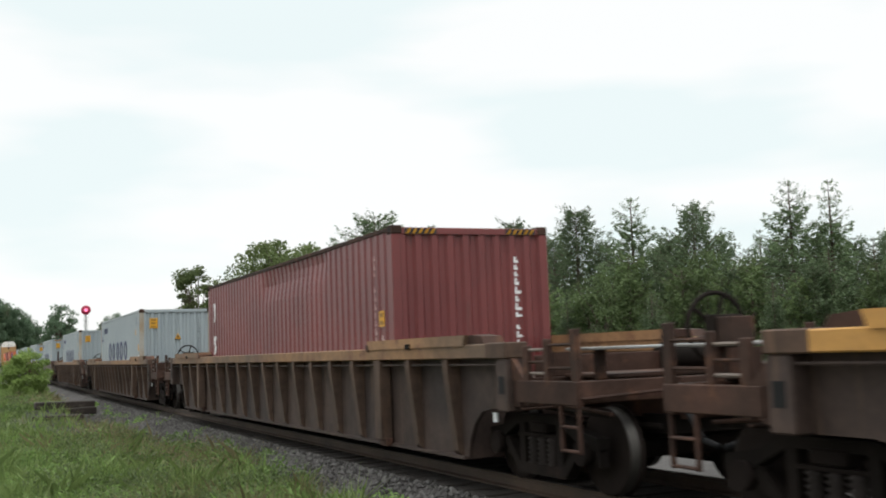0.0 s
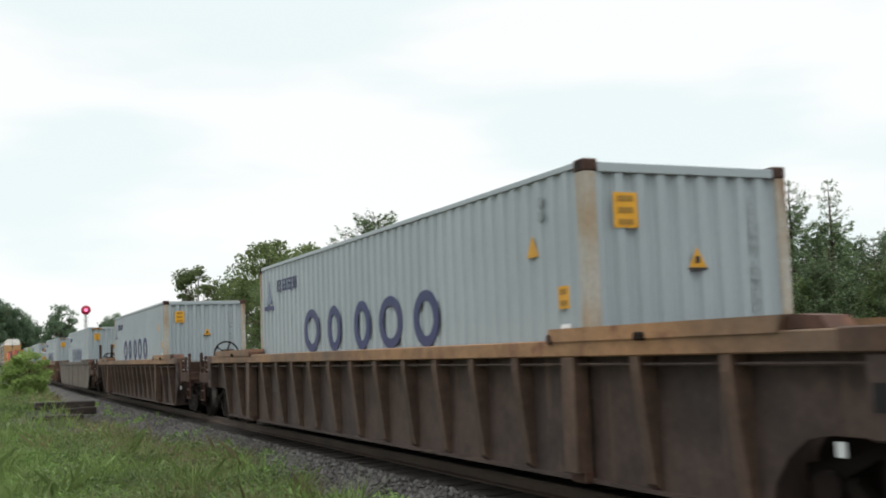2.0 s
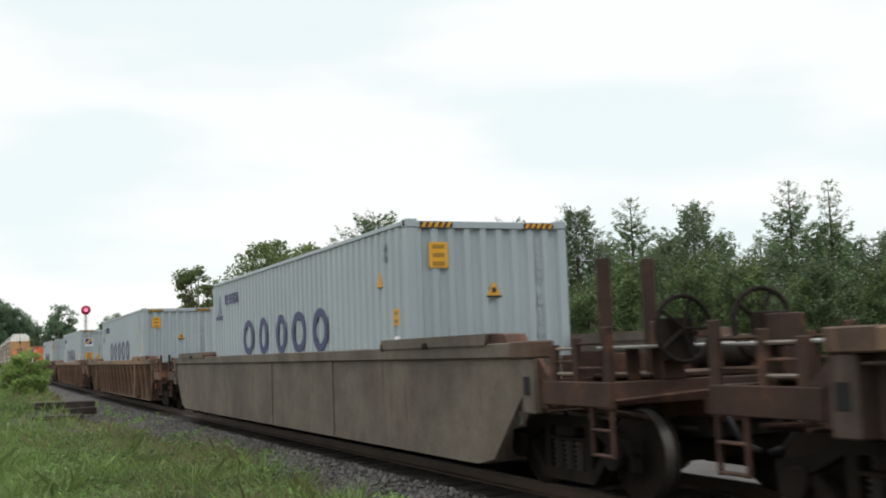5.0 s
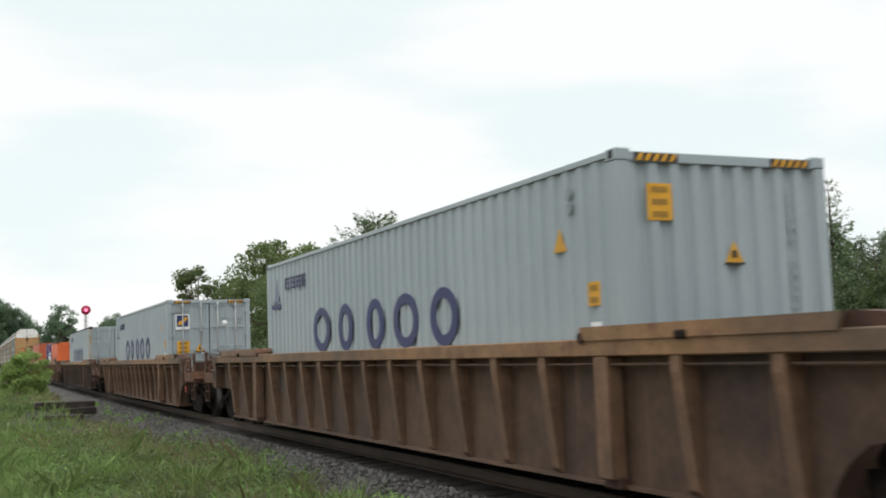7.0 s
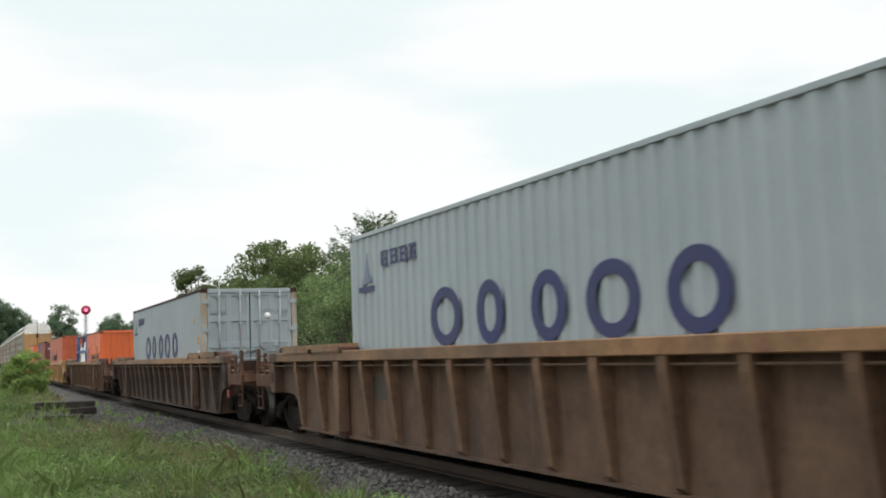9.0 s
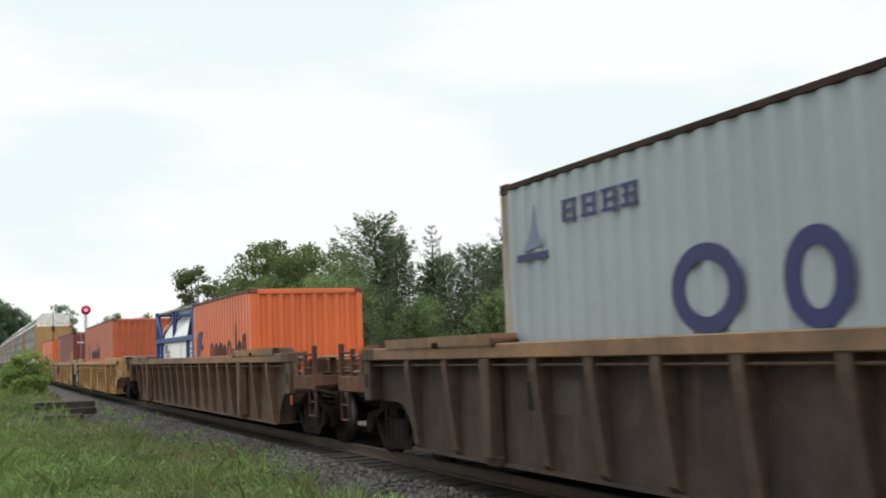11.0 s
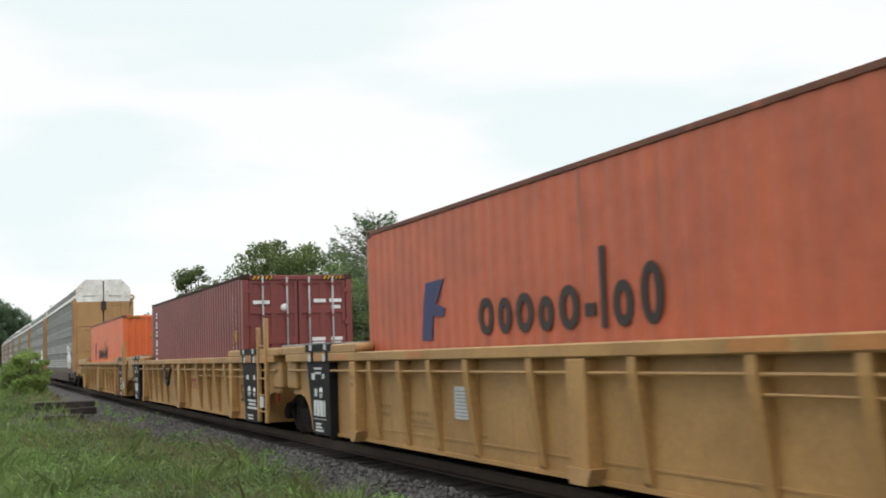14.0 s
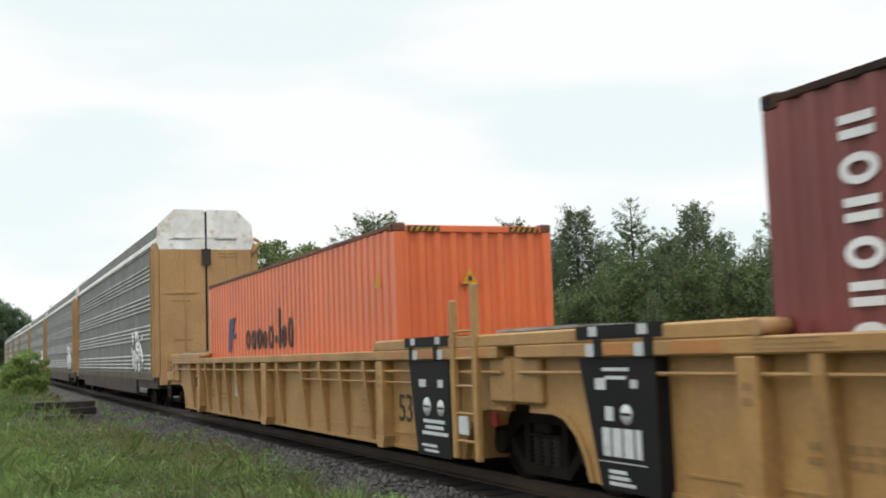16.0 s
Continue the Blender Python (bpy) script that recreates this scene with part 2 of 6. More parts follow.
def shared(name, me, parent, m=None):
    """One more object on a mesh that is already there."""
    ob = new(name, me)
    ob.parent = parent
    if m is not None:
        ob.matrix_basis = m
    return ob


def box(bm, x0, x1, y0, y1, z0, z1):
    v = [bm.verts.new(p) for p in ((x0, y0, z0), (x1, y0, z0), (x1, y1, z0), (x0, y1, z0), (x0, y0, z1), (x1, y0, z1), (x1, y1, z1), (x0, y1, z1))]
    for f in ((3, 2, 1, 0), (4, 5, 6, 7), (0, 1, 5, 4), (1, 2, 6, 5), (2, 3, 7, 6), (3, 0, 4, 7)):
        bm.faces.new([v[k] for k in f])
    return bm


def boxes(*dims, bevel=0.0):
    bm = bmesh.new()
    for q in dims:
        box(bm, *q)
    if bevel:
        bmesh.ops.bevel(bm, geom=bm.edges[:], offset=bevel, segments=1, affect="EDGES", clamp_overlap=True)
    return bm


def prism(outline, y0, y1, axis="y"):
    """A polygon in x, z drawn out along y (or in y, z along x, or in x, y along z)."""
    bm = bmesh.new()
    put = {"y": lambda a, b, c: (a, c, b), "x": lambda a, b, c: (c, a, b), "z": lambda a, b, c: (a, b, c)}[axis]
    lo = [bm.verts.new(put(a, b, y0)) for a, b in outline]
    hi = [bm.verts.new(put(a, b, y1)) for a, b in outline]
    n = len(outline)
    bm.faces.new(lo)
    bm.faces.new(hi[::-1])
    for k in range(n):
        bm.faces.new((lo[k], hi[k], hi[(k + 1) % n], lo[(k + 1) % n]))
    bmesh.ops.recalc_face_normals(bm, faces=bm.faces[:])
    return bm


def rod(bm, a, b, r, n=8, r2=None):
    a, b = Vector(a), Vector(b)
    q = (b - a).to_track_quat("Z", "Y").to_matrix()
    r2 = r if r2 is None else r2
    ring = [[bm.verts.new(p + q @ Vector((rr * math.cos(2 * math.pi * k / n), rr * math.sin(2 * math.pi * k / n), 0))) for k in range(n)] for p, rr in ((a, r), (b, r2))]
    for k in range(n):
        f = bm.faces.new((ring[0][k], ring[0][(k + 1) % n], ring[1][(k + 1) % n], ring[1][k]))
        f.smooth = n > 6
    bm.faces.new(ring[0][::-1])
    bm.faces.new(ring[1])
    return bm


def rods(*items):
    bm = bmesh.new()
    for q in items:
        rod(bm, *q)
    return bm


def lathe(profile, n=24, axis="y"):
    """Turned round an axis; profile is (along, radius)."""
    bm = bmesh.new()
    rings = []
    for s, r in profile:
        ring = []
        for k in range(n):
            a = 2 * math.pi * k / n
            c, d = r * math.cos(a), r * math.sin(a)
            ring.append(bm.verts.new({"y": (c, s, d), "x": (s, c, d), "z": (c, d, s)}[axis]))
        rings.append(ring)
    for p, q in zip(rings, rings[1:]):
        for k in range(n):
            bm.faces.new((p[k], p[(k + 1) % n], q[(k + 1) % n], q[k])).smooth = True
    bm.faces.new(rings[0])
    bm.faces.new(rings[-1][::-1])
    bmesh.ops.recalc_face_normals(bm, faces=bm.faces[:])
    return bm


def oval_ring(cx, cz, rx, rz, wx, y0, y1, n=22):
    """A flat oval band standing in the x, z plane."""
    bm = bmesh.new()
    rows = []
    for k in range(n):
        a = 2 * math.pi * k / n
        c, s = math.cos(a), math.sin(a)
        rows.append([bm.verts.new((cx + c * (rx - e), y, cz + s * (rz - e * 0.8))) for e, y in ((0, y0), (wx, y0), (wx, y1), (0, y1))])
    for k in range(n):
        p, q = rows[k], rows[(k + 1) % n]
        for j in range(4):
            bm.faces.new((p[j], p[(j + 1) % 4], q[(j + 1) % 4], q[j]))
    bmesh.ops.recalc_face_normals(bm, faces=bm.faces[:])
    return bm


def words(text, size, parent, material, m, name="lettering", depth=0.003):
    cu = bpy.data.curves.new(name, "FONT")
    cu.body, cu.size, cu.extrude, cu.align_x = text, size, depth, "CENTER"
    tmp = new("tmp_text", cu)
    me = bpy.data.meshes.new_from_object(tmp.evaluated_get(bpy.context.evaluated_depsgraph_get()))
    bpy.data.objects.remove(tmp)
    me.materials.clear()
    me.materials.append(material)
    me.transform(m)
    ob = new(name, me)
    ob.parent = parent
    return ob


# ---- the way of the train: straight, with a slight bend and climb far off ----
BEND, BEND_FROM, BEND_TO = 0.00030, -25.0, -50.0


def centre_y(u):
    q = min(max(u, BEND_TO) - BEND_FROM, 0.0)
    return BEND * q * q / 2 + BEND * (BEND_TO - BEND_FROM) * min(u - BEND_TO, 0.0)


def rise(u):
    """The line climbs gently towards the far end."""
    q = min(max(u, -170.0) + 20.0, 0.0)
    return 0.00003 * q * q + 0.00006 * 150.0 * max(-170.0 - max(u, -320.0), 0.0) * 0.5


def along(u):
    dy = (centre_y(u + 2) - centre_y(u - 2)) / 4
    dz = (rise(u + 2) - rise(u - 2)) / 4
    return pose(u, centre_y(u), rise(u), 0, -math.degrees(math.atan(dz)), math.degrees(math.atan(dy)))


def run(t):
    """Metres that the train has gone at t."""
    return 14.28238 * t - 0.00963 * t ** 2 + 0.0008126 * t ** 3 - 0.00002945 * t ** 4


# ---- the train: parts common to all cars ----
def side_outline(half, arch, low, top, foot=0.0):
    """Outline in x, z of a well's side, with a wheel arch at each end."""
    pts = []
    for s in (1, -1):
        seg = [(half, top), (half, 0.80), (arch + 0.62, 0.80), (arch + 0.40, 0.76), (arch + 0.20, 0.62), (arch + 0.07, 0.44), (arch, low)]
        pts += [(x * s, z) for x, z in (seg if s == 1 else seg[::-1])]
    return pts


M_SPRING = mat("spring_steel", (0.03, 0.024, 0.022), (0.02, 0.016, 0.014), rough=0.7, spec=0.15)


def side_frame(s):
    """Cast frame: upper bow, lower bow, two columns and the pedestal jaws over the bearings."""
    bm = bmesh.new()
    pieces = ([(-1.12, 0.44), (-1.12, 0.57), (-0.72, 0.63), (-0.42, 0.75), (0.42, 0.75), (0.72, 0.63), (1.12, 0.57), (1.12, 0.44), (0.76, 0.50), (0.42, 0.66), (-0.42, 0.66), (-0.76, 0.50)],
              [(-0.80, 0.44), (-0.72, 0.50), (-0.44, 0.24), (0.44, 0.24), (0.72, 0.50), (0.80, 0.44), (0.47, 0.13), (-0.47, 0.13)],
              [(-0.44, 0.22), (-0.33, 0.22), (-0.33, 0.68), (-0.44, 0.68)], [(0.33, 0.22), (0.44, 0.22), (0.44, 0.68), (0.33, 0.68)],
              [(-1.12, 0.30), (-1.04, 0.30), (-1.04, 0.46), (-1.12, 0.46)], [(1.04, 0.30), (1.12, 0.30), (1.12, 0.46), (1.04, 0.46)],
              [(-0.76, 0.30), (-0.68, 0.30), (-0.68, 0.50), (-0.76, 0.50)], [(0.68, 0.30), (0.76, 0.30), (0.76, 0.50), (0.68, 0.50)])
    y0, y1 = sorted((s * 0.95, s * 1.08))
    for k, pts in enumerate(pieces):
        one = prism(pts, y0 + 0.003 * k, y1 - 0.003 * k)
        me = bpy.data.meshes.new("tmp_piece")
        one.to_mesh(me)
        one.free()
        bm.from_mesh(me)
        bpy.data.meshes.remove(me)
    return bm


def make_truck(x, parent, light=None):
    """A two-axle freight truck: wheelsets turn on their own."""
    truck = part("truck", boxes((-0.2, 0.2, -0.95, 0.95, 0.42, 0.62), (-0.45, 0.45, -0.2, 0.2, 0.55, 0.75), bevel=0.02), M_DARK, parent)
    truck.matrix_basis = pose(x, 0, 0)
    for s in (-1, 1):
        sf = part("side_frame", side_frame(s), M_DARK, truck)
        part("bolster_end", boxes((-0.17, 0.17, *sorted((s * 0.93, s * 1.11)), 0.56, 0.68), bevel=0.02), M_WHEEL, truck)
        part("friction_wedge", boxes((-0.36, 0.36, *sorted((s * 1.0, s * 1.075)), 0.52, 0.55)), M_WHEEL, truck)
        for xx in (-0.41, 0.41):
            part("brake_beam", rods(((xx * 0.88, s * 0.2, 0.36), (xx * 0.88, s * 0.92, 0.36), 0.04, 6)), M_DARK, truck)
            part("brake_shoe", boxes((xx - 0.05, xx + 0.05, *sorted((s * 0.72, s * 0.86)), 0.22, 0.56), bevel=0.015), M_GRIME, truck)
        for xx in (-0.2, 0.0, 0.2):
            coil = lathe([(0.23, 0.02)] + [(0.23 + 0.024 * j, 0.085 if j % 2 else 0.05) for j in range(13)] + [(0.53, 0.02)], 10, "z")
            bmesh.ops.translate(coil, vec=(xx, s * 1.02, 0), verts=coil.verts[:])
            part("spring", coil, M_SPRING, truck)
        for xx in (-0.89, 0.89):
            part("bearing_cap", rods(((xx, s * 1.05, 0.42), (xx, s * 1.15, 0.42), 0.12, 12)), M_WHEEL, truck)
        part("brake_lever", rods(((-0.5, s * 0.88, 0.5), (0.5, s * 0.88, 0.62), 0.03, 6)), M_DARK, truck)
    for dx in (-0.89, 0.89):
        prof = [(-0.90, 0.08), (-0.85, 0.08), (-0.845, 0.30), (-0.85, 0.40), (-0.845, 0.42), (-0.74, 0.425), (-0.72, 0.45), (-0.70, 0.45), (-0.69, 0.36), (-0.70, 0.09), (0.70, 0.09), (0.69, 0.36), (0.70, 0.45), (0.72, 0.45), (0.74, 0.425), (0.845, 0.42), (0.85, 0.40), (0.845, 0.30), (0.85, 0.08), (0.90, 0.08)]
        ws = part("wheelset", lathe(prof, 24), M_WHEEL, truck)
        ws.data.materials.append(M_TREAD)
        for p in ws.data.polygons:
            c = p.center
            if 0.745 < abs(c.y) < 0.842 and 0.41 < math.hypot(c.x, c.z):
                p.material_index = 1
        ws.matrix_basis = pose(dx, 0, 0.42)
    return truck


def make_end(car, sgn, half, tip, paint, chord, brake=False, tall=False):
    """End platform of a well car: stub sill, end beams, ladder posts, grab irons, steps, coupler."""
    s = sgn

    def B(*d):
        out = []
        for x0, x1, y0, y1, z0, z1 in d:
            a, b = sorted((s * x0, s * x1))
            out.append((a, b, y0, y1, z0, z1))
        return boxes(*out, bevel=0.008)

    part("stub_sill", B((half - 1.2, tip - 0.55, -0.33, 0.33, 0.72, 1.12)), paint, car)
    part("end_beam", B((half + 0.02, half + 0.16, -1.42, 1.42, 0.85, 1.14), (half - 0.9, half + 0.02, -1.28, 1.28, 1.10, 1.14)), paint, car)
    part("end_sill", B((tip - 0.78, tip - 0.62, -1.42, 1.42, 0.92, 1.12)), paint, car)
    part("platform", B((half + 0.16, tip - 0.78, -0.9, 0.9, 1.13, 1.17)), M_GALV if paint is M_YELLOW else paint, car)
    part("crossover_board", B((tip - 1.02, tip - 0.62, -1.30, 1.30, 1.40, 1.43)), M_GALV, car)
    part("crossover_bracket", B((tip - 0.86, tip - 0.78, -1.1, -1.0, 1.12, 1.40)), paint, car)
    part("crossover_bracket", B((tip - 0.86, tip - 0.78, 1.0, 1.1, 1.12, 1.40)), paint, car)
    part("end_plate", B((half + 0.10, half + 0.14, -1.22, 1.22, 1.14, 1.36)), paint, car)
    part("draft_pocket", B((tip - 1.1, tip - 0.6, -0.42, 0.42, 0.58, 0.76)), M_DARK, car)
    part("train_line", rods(((s * (half - 0.4), -0.72, 0.68), (s * (tip - 0.66), -0.5, 0.66), 0.028, 8)), M_DARK, car)
    part("rigging_rod", rods(((s * (half - 0.5), -1.12, 0.92), (s * (tip - 0.7), -1.02, 0.80), 0.02, 6)), M_GRIME, car)
    part("angle_cock", B((tip - 0.62, tip - 0.48, -0.46, -0.30, 0.80, 0.94)), M_GRIME, car)
    for y in (-1.40, 1.40):
        part("side_step_beam", B((half + 0.12, tip - 0.62, y - 0.04, y + 0.04, 0.90, 1.12)), paint, car)
        for x in (half + 0.30, tip - 0.68):
            part("ladder_post", B((x - 0.055, x + 0.055, y - 0.03, y + 0.03, 0.88, 1.60 if x > half + 0.5 else 1.46)), paint, car)
        part("ladder_post", B((half + 0.66, half + 0.74, y - 0.03, y + 0.03, 0.90, 1.52)), paint, car)
        for x0, x1 in ((half + 0.30, half + 0.70), (half + 0.70, tip - 0.68)):
            for z in (1.19, 1.30, 1.42) if x0 < half + 0.5 else (1.24, 1.46):
                part("grab_iron", rods(((s * x0, y, z), (s * x1, y, z), 0.017, 6)), M_WORN if z in (1.19, 1.42) else paint, car)
        part("gusset", prism([(s * (half + 0.02), 1.34), (s * (half + 0.26), 1.12), (s * (half + 0.02), 1.12)], y - 0.03, y + 0.03), paint, car)
        for x in (tip - 0.98, tip - 0.66):
            part("stirrup_leg", B((x - 0.02, x + 0.02, y - 0.02, y + 0.02, 0.46, 0.92)), M_GRIME, car)
        for z in (0.48, 0.70):
            part("step_rung", B((tip - 0.98, tip - 0.66, y - 0.03, y + 0.03, z - 0.012, z + 0.012)), M_GRIME, car)
    cb = prism([(tip - 0.62, -0.10), (tip - 0.16, -0.10), (tip - 0.10, -0.16), (tip + 0.10, -0.12), (tip + 0.02, 0.02), (tip - 0.06, 0.14), (tip - 0.2, 0.16), (tip - 0.62, 0.10)], 0.76, 1.02, "z")
    if s < 0:
        bmesh.ops.transform(cb, matrix=pose(0, 0, 0, 0, 0, 180), verts=cb.verts[:])
    part("coupler", cb, M_DARK, car)
    part("air_hose", rods(((s * (tip - 0.5), -0.35, 0.85), (s * (tip - 0.2), -0.38, 0.55), 0.03), ((s * (tip - 0.2), -0.38, 0.55), (s * tip, -0.36, 0.50), 0.03)), M_BLACK, car)
    if brake:
        part("brake_stand", B((tip - 0.80, tip - 0.62, -0.87, -0.63, 1.12, 1.64)), paint, car)
        part("brake_housing", B((tip - 0.62, tip - 0.50, -0.90, -0.60, 1.28, 1.66)), M_DARK, car)
        bm = bmesh.new()
        c = Vector((s * (tip - 0.46), -0.75, 1.56))
        n = 20
        for k in range(n):
            a, b = 2 * math.pi * k / n, 2 * math.pi * (k + 1) / n
            rod(bm, c + Vector((0, 0.29 * math.cos(a), 0.29 * math.sin(a))), c + Vector((0, 0.29 * math.cos(b), 0.29 * math.sin(b))), 0.022, 6)
        for k in range(5):
            a = 2 * math.pi * k / 5
            rod(bm, c, c + Vector((0, 0.29 * math.cos(a), 0.29 * math.sin(a))), 0.018, 6)
        part("brake_wheel", bm, M_DARK, car, "dark spoked hand brake wheel")
    if tall:
        for y in (-1.05, -0.55):
            part("upright", B((half + 0.62, half + 0.72, y - 0.05, y + 0.05, 1.1, 2.25)), paint, car)


M_STENCIL = mat("grey_stencil_patch", (0.066, 0.050, 0.042), (0.05, 0.038, 0.032), rough=0.7)


def make_well_car(name, label, paint, chord, brake=0, smooth=False, tall=0):
    """Single well car, 53 foot well: centre at the origin, rail head at z = 0."""
    car = tagged(new(name), label, "railway car", "cars of the train")
    HALF, ARCH, LOW, TIP, PLATE = 9.85, 8.50, 0.22, 11.75, -5.3
    for s in (-1, 1):
        ys = sorted((s * 1.27, s * 1.31))
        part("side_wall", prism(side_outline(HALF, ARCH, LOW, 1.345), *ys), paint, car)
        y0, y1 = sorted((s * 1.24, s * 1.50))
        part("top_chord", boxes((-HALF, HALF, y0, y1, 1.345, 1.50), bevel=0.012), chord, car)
        y0, y1 = sorted((s * 1.20, s * 1.36))
        part("bottom_chord", boxes((-ARCH, ARCH, y0, y1, 0.215, 0.25)), paint, car)
        part("under_chord_bar", rods(((-HALF, s * 1.44, 1.275), (HALF, s * 1.44, 1.275), 0.014, 6)), paint, car)
        rib_me = None
        spots = [0, 1.02, 2.04, 3.03, 4.03, 5.05, 6.10, 7.16, 8.31]
        spots = spots + [-x for x in spots[1:]]
        if smooth:
            spots = []
            part("side_sheet", prism([(-8.9, 0.30), (-8.5, 0.22), (8.5, 0.22), (8.9, 0.30), (9.6, 1.0), (9.6, 1.36), (-9.6, 1.36), (-9.6, 1.0)], *sorted((s * 1.41, s * 1.455))), paint, car)
            for x in (-0.05, 3.49):
                part("post", boxes((x - 0.1, x + 0.1, *sorted((s * 1.45, s * 1.475)), 0.24, 1.34)), M_TAUPE, car)
        for x in spots:
            if rib_me is None:
                bm = prism([(s * 1.31, 0.24), (s * 1.375, 0.30), (s * 1.485, 1.22), (s * 1.485, 1.345), (s * 1.31, 1.345)], -0.065, 0.065, "x")
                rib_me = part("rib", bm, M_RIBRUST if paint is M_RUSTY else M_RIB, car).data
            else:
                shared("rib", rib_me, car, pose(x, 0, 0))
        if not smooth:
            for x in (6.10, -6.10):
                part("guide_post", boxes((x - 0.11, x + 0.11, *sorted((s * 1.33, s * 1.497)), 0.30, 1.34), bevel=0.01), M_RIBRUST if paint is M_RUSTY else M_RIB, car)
        for e in (-1, 1):
            y0, y1 = sorted((s * 1.22, s * 1.52))
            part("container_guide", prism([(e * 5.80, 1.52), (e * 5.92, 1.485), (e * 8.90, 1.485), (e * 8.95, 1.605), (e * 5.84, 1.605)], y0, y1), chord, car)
            part("guide_hinge", rods(((e * 5.83, s * 1.22, 1.50), (e * 5.83, s * 1.525, 1.51), 0.05, 10)), M_GRIME, car)
            part("guide_latch", prism([(e * 8.70, 1.505), (e * 9.32, 1.505), (e * 9.26, 1.585), (e * 9.0, 1.605)], *sorted((s * 1.22, s * 1.47))), M_GRIME, car)
            part("guide_pin", boxes((e * 7.3 - 0.07, e * 7.3 + 0.07, *sorted((s * 1.5, s * 1.545)), 1.47, 1.54), bevel=0.015), M_DARK, car)
            # Chord end in a tone of its own, painted as the stretch outside the shadow.
            part("clean_chord_end", boxes((min(e * 9.42, e * 9.87), max(e * 9.42, e * 9.87), *sorted((s * 1.235, s * 1.508)), 1.34, 1.508), bevel=0.012), M_RUSTY, car)
            part("rib_foot", boxes((e * 6.1 - 0.13, e * 6.1 + 0.13, *sorted((s * 1.33, s * 1.43)), 0.21, 0.32), bevel=0.015), M_GRIME, car)
            part("corner_post", boxes((min(e * 9.62, e * 9.86), max(e * 9.62, e * 9.86), *sorted((s * 1.30, s * 1.49)), 0.80, 1.34), bevel=0.015), paint, car)
            part("corner_slot", boxes((min(e * 9.68, e * 9.80), max(e * 9.68, e * 9.80), *sorted((s * 1.485, s * 1.494)), 0.98, 1.16)), M_BLACK, car)
    part("well_floor", boxes((-8.4, 8.4, -1.2, 1.2, 0.22, 0.29)), M_DARK, car)
    for e in (-1, 1):
        part("bulkhead", boxes((min(e * 8.42, e * 8.5), max(e * 8.42, e * 8.5), -1.30, 1.30, 0.22, 1.14)), paint, car)
        make_end(car, e, HALF, TIP, M_ENDRUST if paint is M_RUSTY else M_GRIME, chord, brake == e, tall == e)
        make_truck(e * 9.75, car)
    if brake == 0:
        part("red_reflector", boxes((9.25, 9.37, -1.30, -1.28, 0.60, 0.76)), M_REDLENS, car, "small red reflector plate")
    else:
        part("white_tag", boxes((9.14, 9.22, -1.30, -1.28, 0.66, 0.76)), M_STENCILWHITE, car, "small white tag plate")
    part("dark_plate", boxes((PLATE - 0.16, PLATE + 0.16, -1.325, -1.311, 0.82, 1.10)), M_BLACK, car)
    part("data_stencil", boxes((PLATE + 0.25, PLATE + 0.85, -1.315, -1.311, 0.80, 1.12)), M_STENCIL, car)
    part("brake_cylinder", rods(((-10.35, 0.55, 1.28), (-9.95, 0.55, 1.28), 0.13, 12)), M_DARK, car)
    part("reservoir", rods(((10.0, 0.3, 1.30), (10.0, 1.0, 1.30), 0.14, 12)), M_DARK, car)
    for e in (-1, 1):
        part("brake_pipe", rods(((e * 11.0, -1.0, 0.78), (e * 8.6, -1.0, 0.86), 0.025, 6)), M_DARK, car)
        part("release_rod", rods(((e * 10.1, -1.46, 0.84), (e * 10.1, -0.5, 0.84), 0.016, 6)), M_GRIME, car)
        part("placard_board", boxes((min(e * 10.45, e * 10.49), max(e * 10.45, e * 10.49), -1.30, -1.0, 1.18, 1.39)), M_GRIME, car)
        part("uncoupling_lever", rods(((e * 11.15, -1.40, 0.96), (e * 11.2, -0.2, 1.02), 0.018, 6)), M_GRIME, car)
    return car


def bars_block(parent, material, x0, x1, z0, z1, y, rows, name="marking", fill=0.55, seed=1):
    """Unreadable writing as short bars on a side."""
    rnd = random.Random(seed)
    bm = bmesh.new()
    dz = (z1 - z0) / rows
    for r in range(rows):
        x = x0
        while x < x1 - 0.02:
            w = min(rnd.uniform(0.08, 0.22) * (x1 - x0), x1 - x)
            box(bm, x, x + w, y, y + 0.004, z0 + r * dz, z0 + r * dz + dz * fill)
            x += w + 0.06 * (x1 - x0)
    return tagged(part(name, bm, material, parent), kind="stuff")


